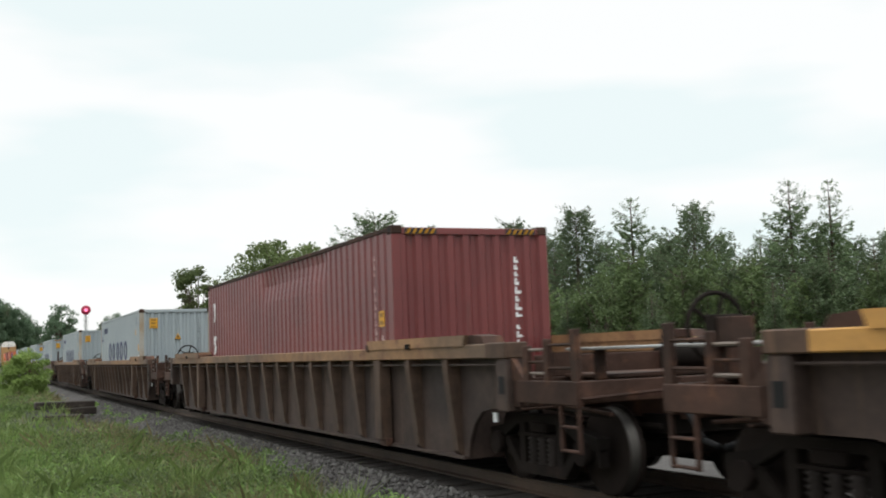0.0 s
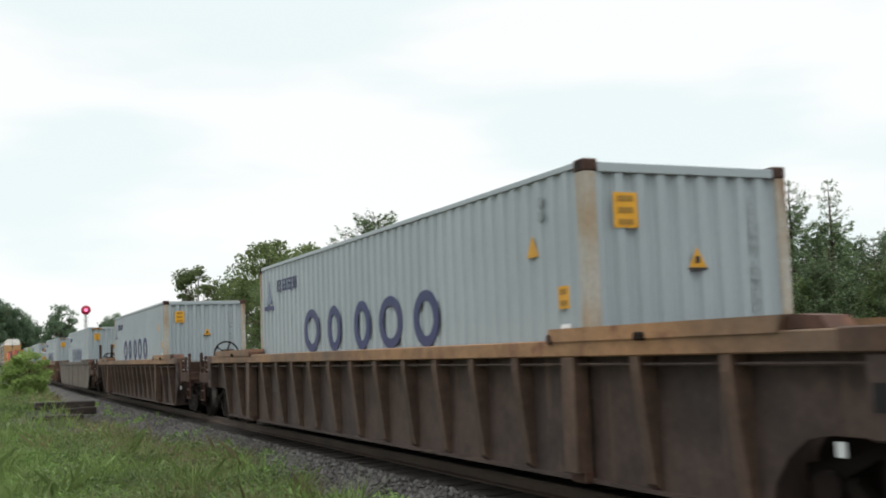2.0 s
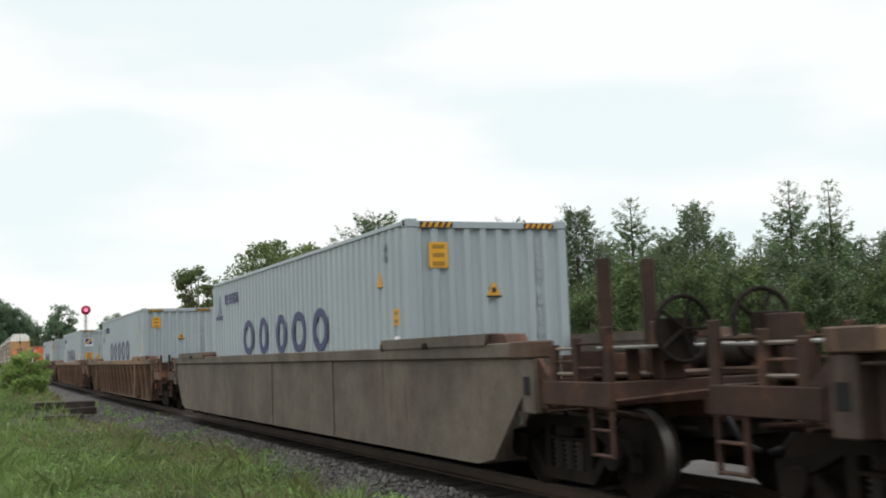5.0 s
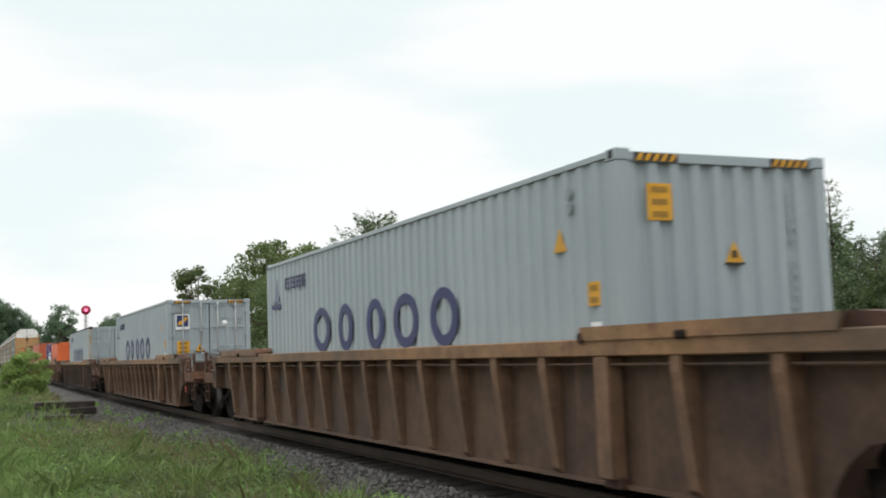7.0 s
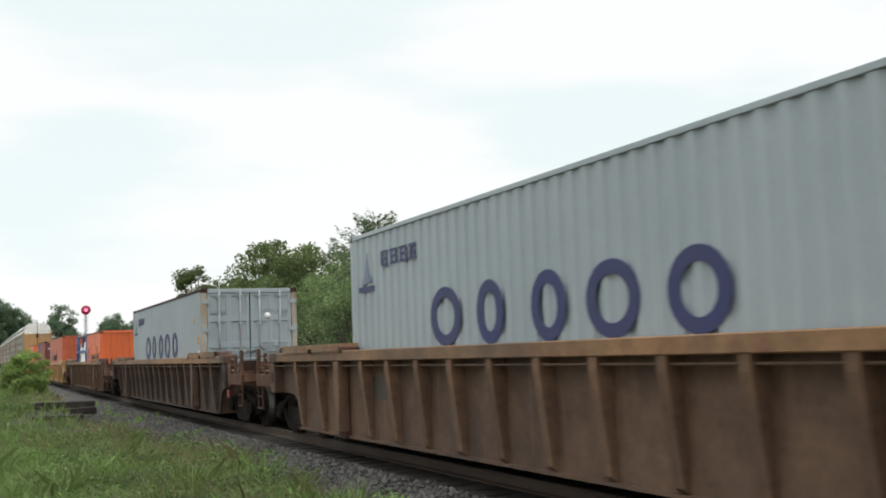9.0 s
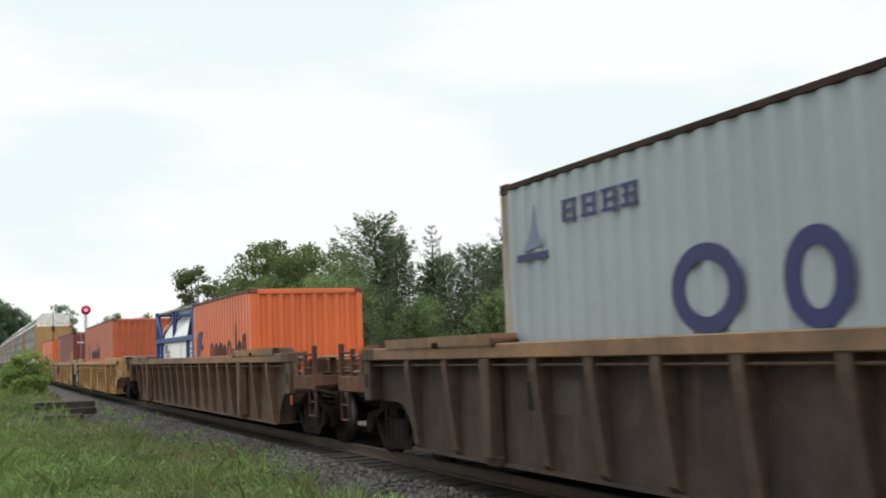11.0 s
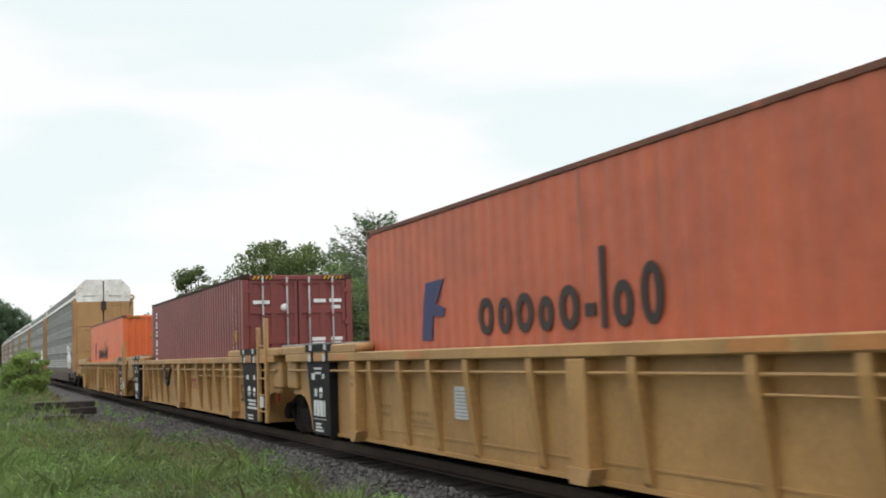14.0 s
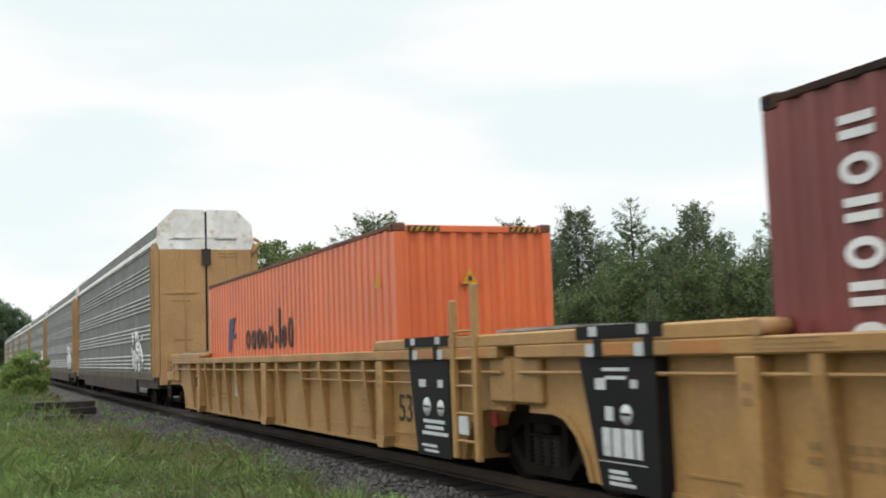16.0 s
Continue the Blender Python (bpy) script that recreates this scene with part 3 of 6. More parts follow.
def make_yellow_unit(name, label, front_truck, rear_truck, tip_front, tip_rear, black_front, black_rear, ladder):
    """One unit of an articulated yellow well car."""
    car = tagged(new(name), label, "railway car", "cars of the train")
    HALF, ARCH, LOW = 9.55, 8.45, 0.22
    for s in (-1, 1):
        part("side_wall", prism(side_outline(HALF, ARCH, LOW, 1.34), *sorted((s * 1.30, s * 1.345))), M_YELLOW, car)
        part("top_chord", boxes((-HALF, HALF, *sorted((s * 1.24, s * 1.50)), 1.34, 1.47), bevel=0.015), M_YELLOW, car)
        part("under_chord_bar", rods(((-HALF, s * 1.45, 1.20), (HALF, s * 1.45, 1.20), 0.02, 6)), M_YELLOW, car)
        rib_me = None
        for x in [-5.42, -4.36, -3.38, -2.35, -0.88, 0.88, 2.35, 3.38, 4.36, 5.42] + [-7.3] * (not black_rear) + [7.9] * (not black_front):
            if rib_me is None:
                bm = prism([(s * 1.345, 0.24), (s * 1.385, 0.30), (s * 1.49, 1.20), (s * 1.49, 1.34), (s * 1.345, 1.34)], -0.06, 0.06, "x")
                ob = part("rib", bm, M_YELLOW, car)
                rib_me = ob.data
                ob.matrix_basis = pose(x, 0, 0)
            else:
                shared("rib", rib_me, car, pose(x, 0, 0))
        for x0, x1 in ((2.15, 2.75), (3.15, 3.75), (-4.0, -3.5), (6.5, 6.95), (-6.95, -6.35), (8.45, 9.3)):
            part("orange_patch", boxes((x0, x1, *sorted((s * 1.498, s * 1.504)), 1.36, 1.45)), M_PATCH, car)
        for k in range(3):
            for x in (-6.0, 5.1):
                part("chord_stripe", boxes((x, x + 0.85 - 0.1 * k, *sorted((s * 1.498, s * 1.502)), 1.37 + 0.035 * k, 1.382 + 0.035 * k)), M_DIM, car)
        part("guide_post", boxes((-0.16, 0.16, *sorted((s * 1.33, s * 1.50)), 0.30, 1.33), bevel=0.01), M_YELLOW, car)
        part("post_foot", prism([(-0.22, 0.36), (0.22, 0.36), (0.14, 0.21), (-0.14, 0.21)], *sorted((s * 1.33, s * 1.515))), M_RACKYEL, car)
        part("fold_line", boxes((-7.0, 7.0, *sorted((s * 1.343, s * 1.356)), 0.405, 0.425)), M_YELLOW, car)
        part("rub_strip", boxes((-8.3, 8.3, *sorted((s * 1.28, s * 1.37)), 0.215, 0.26)), M_YELLOW, car)
        for e in (-1, 1):
            part("container_guide", boxes((min(e * 6.0, e * 9.9), max(e * 6.0, e * 9.9), *sorted((s * 1.20, s * 1.497)), 1.46, 1.60), bevel=0.02), M_YELLOW, car)
            part("guide_post", boxes((min(e * 5.98, e * 6.2), max(e * 5.98, e * 6.2), *sorted((s * 1.33, s * 1.505)), 0.30, 1.33), bevel=0.01), M_YELLOW, car)
            part("post_foot", prism([(e * 5.93, 0.36), (e * 6.25, 0.36), (e * 6.19, 0.21), (e * 6.02, 0.21)], *sorted((s * 1.33, s * 1.515))), M_RACKYEL, car)
            part("guide_roller", rods(((e * 5.96, s * 1.22, 1.53), (e * 5.96, s * 1.505, 1.53), 0.065, 10)), M_RACKYEL, car)
            for z in (0.98, 1.09):
                part("post_mark", boxes((e * 6.09 - 0.06, e * 6.09 + 0.06, *sorted((s * 1.505, s * 1.508)), z, z + 0.06)), M_DIM, car)
            part("arch_lip", prism([(e * 8.44, 0.22), (e * 8.52, 0.44), (e * 8.65, 0.62), (e * 8.85, 0.76), (e * 9.07, 0.80), (e * 9.5, 0.80), (e * 9.5, 0.84), (e * 9.05, 0.845), (e * 8.80, 0.80), (e * 8.58, 0.65), (e * 8.45, 0.46), (e * 8.38, 0.22)], *sorted((s * 1.31, s * 1.375))), M_YELLOW, car)
            if (black_front and e == 1) or (black_rear and e == -1):
                left_top, left_low, right = (7.10, 7.32, 8.30) if e > 0 else (-8.36, -8.06, -7.20)
                pan = part("black_panel", prism([(left_top, 1.335), (right, 1.335), (right, 0.215), (left_low, 0.215)], *sorted((s * 1.345, s * 1.478))), M_BLACK, car, "black stencil panel with white bars")
                w0 = 7.32 if e > 0 else -8.10
                if e > 0:
                    blocks = ((0.10, 0.30, 1.02, 1.11), (0.66, 0.80, 1.02, 1.11), (0.20, 0.82, 0.60, 0.64), (0.26, 0.78, 0.53, 0.57), (0.16, 0.90, 0.46, 0.50), (0.14, 0.58, 0.32, 0.35), (0.22, 0.62, 0.26, 0.29))
                else:
                    blocks = ((0.12, 0.52, 1.22, 1.25), (0.16, 0.48, 1.15, 1.18), (0.0, 0.16, 1.06, 1.16), (0.54, 0.64, 1.08, 1.15), (0.14, 0.26, 0.80, 0.92), (0.08, 0.20, 0.50, 0.74), (0.235, 0.37, 0.50, 0.74), (0.405, 0.545, 0.50, 0.74), (0.58, 0.66, 0.50, 0.74), (0.02, 0.72, 0.450, 0.458), (0.16, 0.42, 0.36, 0.39), (0.16, 0.46, 0.31, 0.34), (0.16, 0.54, 0.26, 0.29))
                for x0, x1, z0, z1 in blocks:
                    part("stencil_bar", boxes((w0 + x0, w0 + x1, *sorted((s * 1.478, s * 1.482)), z0, z1)), M_STENCILWHITE, pan)
                for dx, dz, rad in ((0.32, 0.79, 0.11), (0.72, 0.78, 0.095)) if e > 0 else ((0.46, 0.86, 0.085),):
                    disc = lathe([(s * 1.478, 0.005), (s * 1.478, rad), (s * 1.483, rad), (s * 1.483, 0.005)], 18)
                    bmesh.ops.translate(disc, vec=(w0 + dx, 0, dz), verts=disc.verts[:])
                    part("stencil_disc", disc, M_STENCILWHITE, pan)
                    part("disc_bar", boxes((w0 + dx - rad * 0.8, w0 + dx + rad * 0.8, *sorted((s * 1.483, s * 1.486)), dz - 0.012, dz + 0.012)), M_BLACK, pan)
                for x in (7.25, 8.0):
                    part("white_tab", boxes((min(e * x, e * (x + 0.13)), max(e * x, e * (x + 0.13)), *sorted((s * 1.50, s * 1.509)), 1.52, 1.605)), M_STENCILWHITE, car)
                    part("white_tab", boxes((min(e * (x + 0.06), e * (x + 0.19)), max(e * (x + 0.06), e * (x + 0.19)), *sorted((s * 1.50, s * 1.509)), 1.345, 1.455)), M_STENCILWHITE, car)
                    part("black_strap", boxes((min(e * (x - 0.07), e * (x + 0.06)), max(e * (x - 0.07), e * (x + 0.06)), *sorted((s * 1.50, s * 1.506)), 1.34, 1.5)), M_BLACK, car)
                part("orange_patch", boxes((min(e * 7.48, e * 7.92), max(e * 7.48, e * 7.92), *sorted((s * 1.50, s * 1.505)), 1.36, 1.45)), M_PATCH, car)
                part("black_cap", boxes((min(e * 7.05, e * 8.35), max(e * 7.05, e * 8.35), *sorted((s * 1.22, s * 1.504)), 1.495, 1.612)), M_BLACK, car)
    part("well_floor", boxes((-8.4, 8.4, -1.2, 1.2, 0.22, 0.29)), M_DARK, car)
    for e, truck, tip in ((1, front_truck, tip_front), (-1, rear_truck, tip_rear)):
        part("bulkhead", boxes((min(e * 8.42, e * 8.5), max(e * 8.42, e * 8.5), -1.30, 1.30, 0.22, 1.14)), M_YELLOW, car)
        part("end_casting", boxes((min(e * 8.5, e * 9.8), max(e * 8.5, e * 9.8), -0.6, 0.6, 0.72, 1.30), (min(e * 9.2, e * 9.75), max(e * 9.2, e * 9.75), -1.42, 1.42, 0.88, 1.36), bevel=0.03), M_YELLOW, car)
        part("grating", boxes((min(e * 8.9, e * 9.85), max(e * 8.9, e * 9.85), -1.15, 1.15, 1.62, 1.65)), M_GALV, car)
        part("grating_support", boxes((min(e * 9.0, e * 9.1), max(e * 9.0, e * 9.1), -1.1, 1.1, 1.3, 1.62)), M_YELLOW, car)
        if tip:
            make_end(car, e, 9.75, tip, M_YELLOW, M_YELLOW)
        if truck:
            make_truck(e * truck, car)
    for s in (-1, 1):
        if ladder and s < 0:
            part("ladder_tag", boxes((8.60, 8.84, *sorted((s * 1.50, s * 1.515)), 0.52, 0.72)), M_STENCILWHITE, car, "small white data tag")
            for x in (8.50, 9.06):
                part("ladder_post", boxes((x - 0.05, x + 0.05, *sorted((s * 1.46, s * 1.53)), 0.25, 2.0 + (0.15 if x > 8.7 else 0)), bevel=0.01), M_YELLOW, car)
            for z in (0.45, 0.75, 1.05, 1.35, 1.65):
                part("rung", rods(((8.50, s * 1.50, z), (9.06, s * 1.50, z), 0.016, 6)), M_YELLOW, car)
    words("53", 0.5, car, M_INK, pose(6.64, -1.352, 0.56, 90, 0, 0), "size_number")
    part("red_reflector", boxes((8.98, 9.1, -1.30, -1.26, 0.62, 0.76)), M_REDLENS, car, "small red reflector plate")
    part("side_plate", boxes((-2.92, -2.47, -1.36, -1.345, 0.66, 1.03)), M_STENCILWHITE, car, "white data plate")
    if not black_rear:
        part("dark_box", boxes((-7.0, -6.6, -1.40, -1.345, 0.78, 1.02)), M_INK, car)
    if not black_front:
        part("dark_box", boxes((3.52, 3.90, -1.40, -1.345, 0.80, 1.04)), M_INK, car)
        part("side_plate", boxes((3.93, 4.27, -1.362, -1.345, 0.82, 1.02)), M_WHITE, car)
        part("label_frame", boxes((7.2, 7.62, -1.362, -1.345, 0.42, 0.76)), M_WHITE, car, "white framed data label")
        part("label_field", boxes((7.26, 7.56, -1.367, -1.362, 0.47, 0.70)), M_INK, car)
        part("side_plate", boxes((8.24, 8.38, -1.362, -1.345, 0.52, 0.74)), M_STENCILWHITE, car)
        part("side_plate", boxes((7.36, 7.52, -1.362, -1.345, 0.84, 0.95)), M_STENCILWHITE, car)
        part("dark_plate", boxes((8.52, 8.80, -1.362, -1.345, 0.90, 0.98)), M_INK, car)
        bars_block(car, M_DIM, 8.86, 9.3, 0.90, 1.06, -1.352, 3, "stencil", seed=12)
        bars_block(car, M_DIM, 7.35, 8.1, 0.27, 0.36, -1.352, 2, "stencil", seed=13)
    elif black_rear:
        part("hanging_hose", rods(((-2.2, -1.5, 1.24), (-2.08, -1.5, 1.16), 0.04, 8), ((-2.08, -1.5, 1.16), (-1.78, -1.51, 0.88), 0.045, 8), ((-1.78, -1.51, 0.88), (-1.55, -1.51, 0.78), 0.05, 8), ((-1.55, -1.51, 0.78), (-1.45, -1.51, 0.86), 0.05, 8), ((-1.45, -1.51, 0.86), (-1.08, -1.5, 1.24), 0.04, 8)), M_INK, car)
        red_paint = mat("red_stencil", (0.27, 0.06, 0.035), rough=0.6)
        part("red_mark", boxes((0.86, 1.86, -1.352, -1.345, 0.90, 0.98)), red_paint, car)
        for x0 in (0.97, 1.32, 1.66):
            part("red_mark", boxes((x0, x0 + 0.09, -1.352, -1.345, 0.72, 0.898)), red_paint, car)
    bars_block(car, M_DIM, 5.0, 5.75, 0.62, 0.84, -1.352, 3, "stencil", seed=3)
    bars_block(car, M_DIM, -4.55, -3.75, 0.55, 0.75, -1.352, 2, "stencil", seed=4)
    bars_block(car, M_DIM, -5.7, -5.0, 0.60, 0.80, -1.352, 2, "stencil", seed=6)
    bars_block(car, M_DIM, -4.2, -3.5, 0.50, 0.60, -1.352, 2, "stencil", seed=7)
    bars_block(car, M_DIM, -2.5, -2.1, 0.48, 0.53, -1.352, 1, "stencil", seed=8)
    for k in range(8):
        part("plate_line", boxes((-2.89, -2.50, -1.363, -1.36, 0.69 + 0.04 * k, 0.702 + 0.04 * k)), M_GREYINK, car)
    part("lower_bar", rods(((2.4, -1.44, 1.06), (8.4, -1.44, 1.06), 0.014, 6)), M_YELLOW, car)
    return car


# ---- containers ----
def corrugated(x0, x1, z0, z1, pitch, depth, out_flat=0.34, slope=0.16, levels=2, dent=None):
    """Sheet in x, z with upright folds; outer flats at y = 0, inner ones at y = depth."""
    n = max(1, round((x1 - x0) / pitch))
    p = (x1 - x0) / n
    xs = []
    for k in range(n):
        a = x0 + k * p
        xs += [(a, 0), (a + p * out_flat, 0), (a + p * (out_flat + slope), depth), (a + p * (1 - slope), depth)]
    xs.append((x1, 0))
    bm = bmesh.new()
    rise = [(0, z0 + (z1 - z0) * k / (levels - 1)) for k in range(levels)]
    rise = rise + [(0.004, z) for _, z in rise[::-1]]
    cols = [[bm.verts.new((x, y + dy + (dent(x, z) if dent else 0.0), z)) for dy, z in rise] for x, y in xs]
    n = len(rise)
    for a, b in zip(cols, cols[1:]):
        for k in range(n):
            bm.faces.new((a[k], b[k], b[(k + 1) % n], a[(k + 1) % n]))
    bm.faces.new(cols[0])
    bm.faces.new(cols[-1][::-1])
    bmesh.ops.recalc_face_normals(bm, faces=bm.faces[:])
    return bm


def make_container(name, label, paint, length=12.192, height=2.896, doors=False, post=None, group="containers on the train", fold_pitch=0.27, fold=0.027, rail=None, dent=None, stripes=True):
    """ISO box: floor at z = 0, front end towards +x."""
    c = tagged(new(name), label, "shipping container", group)
    post = post or paint
    hl, hw, t = length / 2, 1.219, 0.16
    for s in (-1, 1):
        bm = corrugated(-hl + t, hl - t, 0.16, height - 0.075, fold_pitch, fold, levels=18 if dent else 2, dent=dent if s < 0 else None)
        bmesh.ops.transform(bm, matrix=pose(0, -hw + 0.012, 0) if s < 0 else pose(0, hw - 0.012, 0, 0, 0, 180), verts=bm.verts[:])
        part("side_panel", bm, paint, c)
        y0, y1 = sorted((s * (hw - 0.06), s * hw))
        part("top_rail", boxes((-hl + t, hl - t, y0, y1, height - 0.078, height - 0.018), bevel=0.006), rail or (post if post is not M_RUSTPOST else M_GREY), c)
        part("bottom_rail", boxes((-hl + t, hl - t, y0, y1, 0.02, 0.165), bevel=0.006), paint, c)
        for e in (-1, 1):
            x0, x1 = sorted((e * (hl - 0.165), e * (hl - 0.004)))
            y0, y1 = sorted((s * (hw - 0.14), s * (hw - 0.004)))
            part("corner_post", boxes((x0, x1, y0, y1, 0.118, height - 0.118), bevel=0.012), post, c)
            for z0, z1 in ((0, 0.118), (height - 0.118, height)):
                x0, x1 = sorted((e * (hl - 0.178), e * hl))
                y0, y1 = sorted((s * (hw - 0.162), s * hw))
                cc = part("corner_casting", boxes((x0, x1, y0, y1, z0, z1), bevel=0.012), rail or (M_GRIME if post is M_RUSTPOST else post), c)
                part("casting_hole", boxes((min(e * (hl - 0.12), e * (hl - 0.05)), max(e * (hl - 0.12), e * (hl - 0.05)), *sorted((s * (hw - 0.01), s * (hw + 0.002))), (z0 + z1) / 2 - 0.035, (z0 + z1) / 2 + 0.035)), M_BLACK, cc)
    part("roof", boxes((-hl + t, hl - t, -hw + 0.05, hw - 0.05, height - 0.03, height - 0.012)), M_ROOF if paint is M_GREY else paint, c)
    part("floor", boxes((-hl + t, hl - t, -hw + 0.06, hw - 0.06, 0.12, 0.16)), M_DARK, c)
    for e in (-1, 1):
        part("end_header", boxes((min(e * (hl - 0.10), e * (hl - 0.006)), max(e * (hl - 0.10), e * (hl - 0.006)), -hw + 0.162, hw - 0.162, height - 0.125, height - 0.03), bevel=0.006), post if post is not M_RUSTPOST else M_GREY, c)
        part("end_sill", boxes((min(e * (hl - 0.10), e * (hl - 0.006)), max(e * (hl - 0.10), e * (hl - 0.006)), -hw + 0.162, hw - 0.162, 0.02, 0.16), bevel=0.006), paint, c)
        for y in (-0.78, 0.78) if stripes else ():
            part("hazard_field", boxes((min(e * (hl - 0.007), e * (hl - 0.002)), max(e * (hl - 0.007), e * (hl - 0.002)), y - 0.24, y + 0.24, height - 0.12, height - 0.04)), M_INK, c)
            bm = bmesh.new()
            for k in range(5):
                x = e * (hl + 0.002)
                v = [bm.verts.new((x, y - 0.22 + k * 0.09 + dy, z)) for dy, z in ((0, height - 0.115), (0.045, height - 0.115), (0.085, height - 0.045), (0.04, height - 0.045))]
                bm.faces.new(v if e > 0 else v[::-1])
            bmesh.ops.solidify(bm, geom=bm.faces[:], thickness=0.003)
            part("hazard_stripes", bm, M_SIGN, c)
        if doors and e == 1:
            for s in (-1, 1):
                y0, y1 = sorted((s * 0.012, s * (hw - 0.15)))
                leaf = part("door", boxes((hl - 0.075, hl - 0.055, y0, y1, 0.17, height - 0.13)), paint, c)
                zs = [0.17 + k * (height - 0.30) / 4 for k in range(5)]
                for z in zs:
                    part("door_rail", boxes((hl - 0.055, hl - 0.03, y0, y1, max(z - 0.07, 0.17), min(z + 0.07, height - 0.13)), bevel=0.006), paint, leaf)
                for yy in (y0, y1 - 0.08, (y0 + y1) / 2 - 0.06):
                    part("door_stile", boxes((hl - 0.057, hl - 0.033, yy, yy + (0.12 if 0 < yy - y0 < 0.9 else 0.08), 0.17, height - 0.13), bevel=0.006), paint, leaf)
                for k, f in enumerate((0.22, 0.72)):
                    yb = s * (0.012 + f * (hw - 0.16))
                    part("locking_bar", rods(((hl - 0.005, yb, 0.10), (hl - 0.005, yb, height - 0.06), 0.021, 8)), M_GALV, leaf)
                    for z in (0.25, 0.9, 2.0, height - 0.22):
                        part("bar_bracket", boxes((hl - 0.032, hl + 0.02, yb - 0.05, yb + 0.05, z - 0.03, z + 0.03)), paint, leaf)
                    part("door_handle", boxes((hl + 0.0, hl + 0.02, min(yb, yb - s * 0.38), max(yb, yb - s * 0.38), 1.28, 1.33)), M_GALV, leaf)
                part("door_gasket", boxes((hl - 0.058, hl - 0.028, min(s * 0.002, s * 0.012), max(s * 0.002, s * 0.012), 0.17, height - 0.13)), M_BLACK, leaf)
                for z in (0.35, 1.1, 1.85, height - 0.35):
                    part("hinge", boxes((hl - 0.04, hl + 0.012, *sorted((s * (hw - 0.19), s * (hw - 0.03))), z - 0.05, z + 0.05)), paint, leaf)
        else:
            bm = corrugated(-hw + 0.13, hw - 0.13, 0.16, height - 0.12, 0.245, 0.045)
            bmesh.ops.transform(bm, matrix=pose(hl - 0.02, 0, 0, 0, 0, 90) if e > 0 else pose(-hl + 0.02, 0, 0, 0, 0, -90), verts=bm.verts[:])
            part("end_panel", bm, paint, c)
    return c


def placard(c, x, y, z0, z1, w, on_end, lines=3):
    """Yellow warning plate with dark bars, on the end or on the side."""
    if on_end:
        p = part("placard", boxes((x, x + 0.004, y - w / 2, y + w / 2, z0, z1)), M_SIGN, c)
        hgt = (z1 - z0) / (lines * 1.5)
        part("placard_print", boxes(*[(x + 0.004, x + 0.007, y - w * 0.32, y + w * 0.32, z0 + (k * 1.5 + 0.35) * hgt, z0 + (k * 1.5 + 1.1) * hgt) for k in range(lines)]), mat_print, p)
    else:
        p = part("placard", boxes((x - w / 2, x + w / 2, y - 0.004, y, z0, z1)), M_SIGN, c)
        hgt = (z1 - z0) / (lines * 1.5)
        part("placard_print", boxes(*[(x - w * 0.32, x + w * 0.32, y - 0.007, y - 0.004, z0 + (k * 1.5 + 0.35) * hgt, z0 + (k * 1.5 + 1.1) * hgt) for k in range(lines)]), mat_print, p)
    return p


mat_print = mat("ochre_print", (0.30, 0.16, 0.02), rough=0.6)


def triangle(c, x, y, z, w, on_end):
    if on_end:
        bm = prism([(y - w / 2, z), (y + w / 2, z), (y, z + w * 0.95)], x, x + 0.004, "x")
        p = part("warning_triangle", bm, M_SIGN, c)
        part("triangle_mark", boxes((x + 0.004, x + 0.007, y - 0.03, y + 0.03, z + 0.04, z + 0.11)), M_INK, p)
        part("triangle_base", boxes((x + 0.001, x + 0.005, y - w * 0.55, y + w * 0.55, z - 0.025, z - 0.002)), M_INK, p)
    else:
        bm = prism([(x - w / 2, z), (x + w / 2, z), (x, z + w * 0.95)], y - 0.004, y)
        part("warning_triangle", bm, M_SIGN, c)


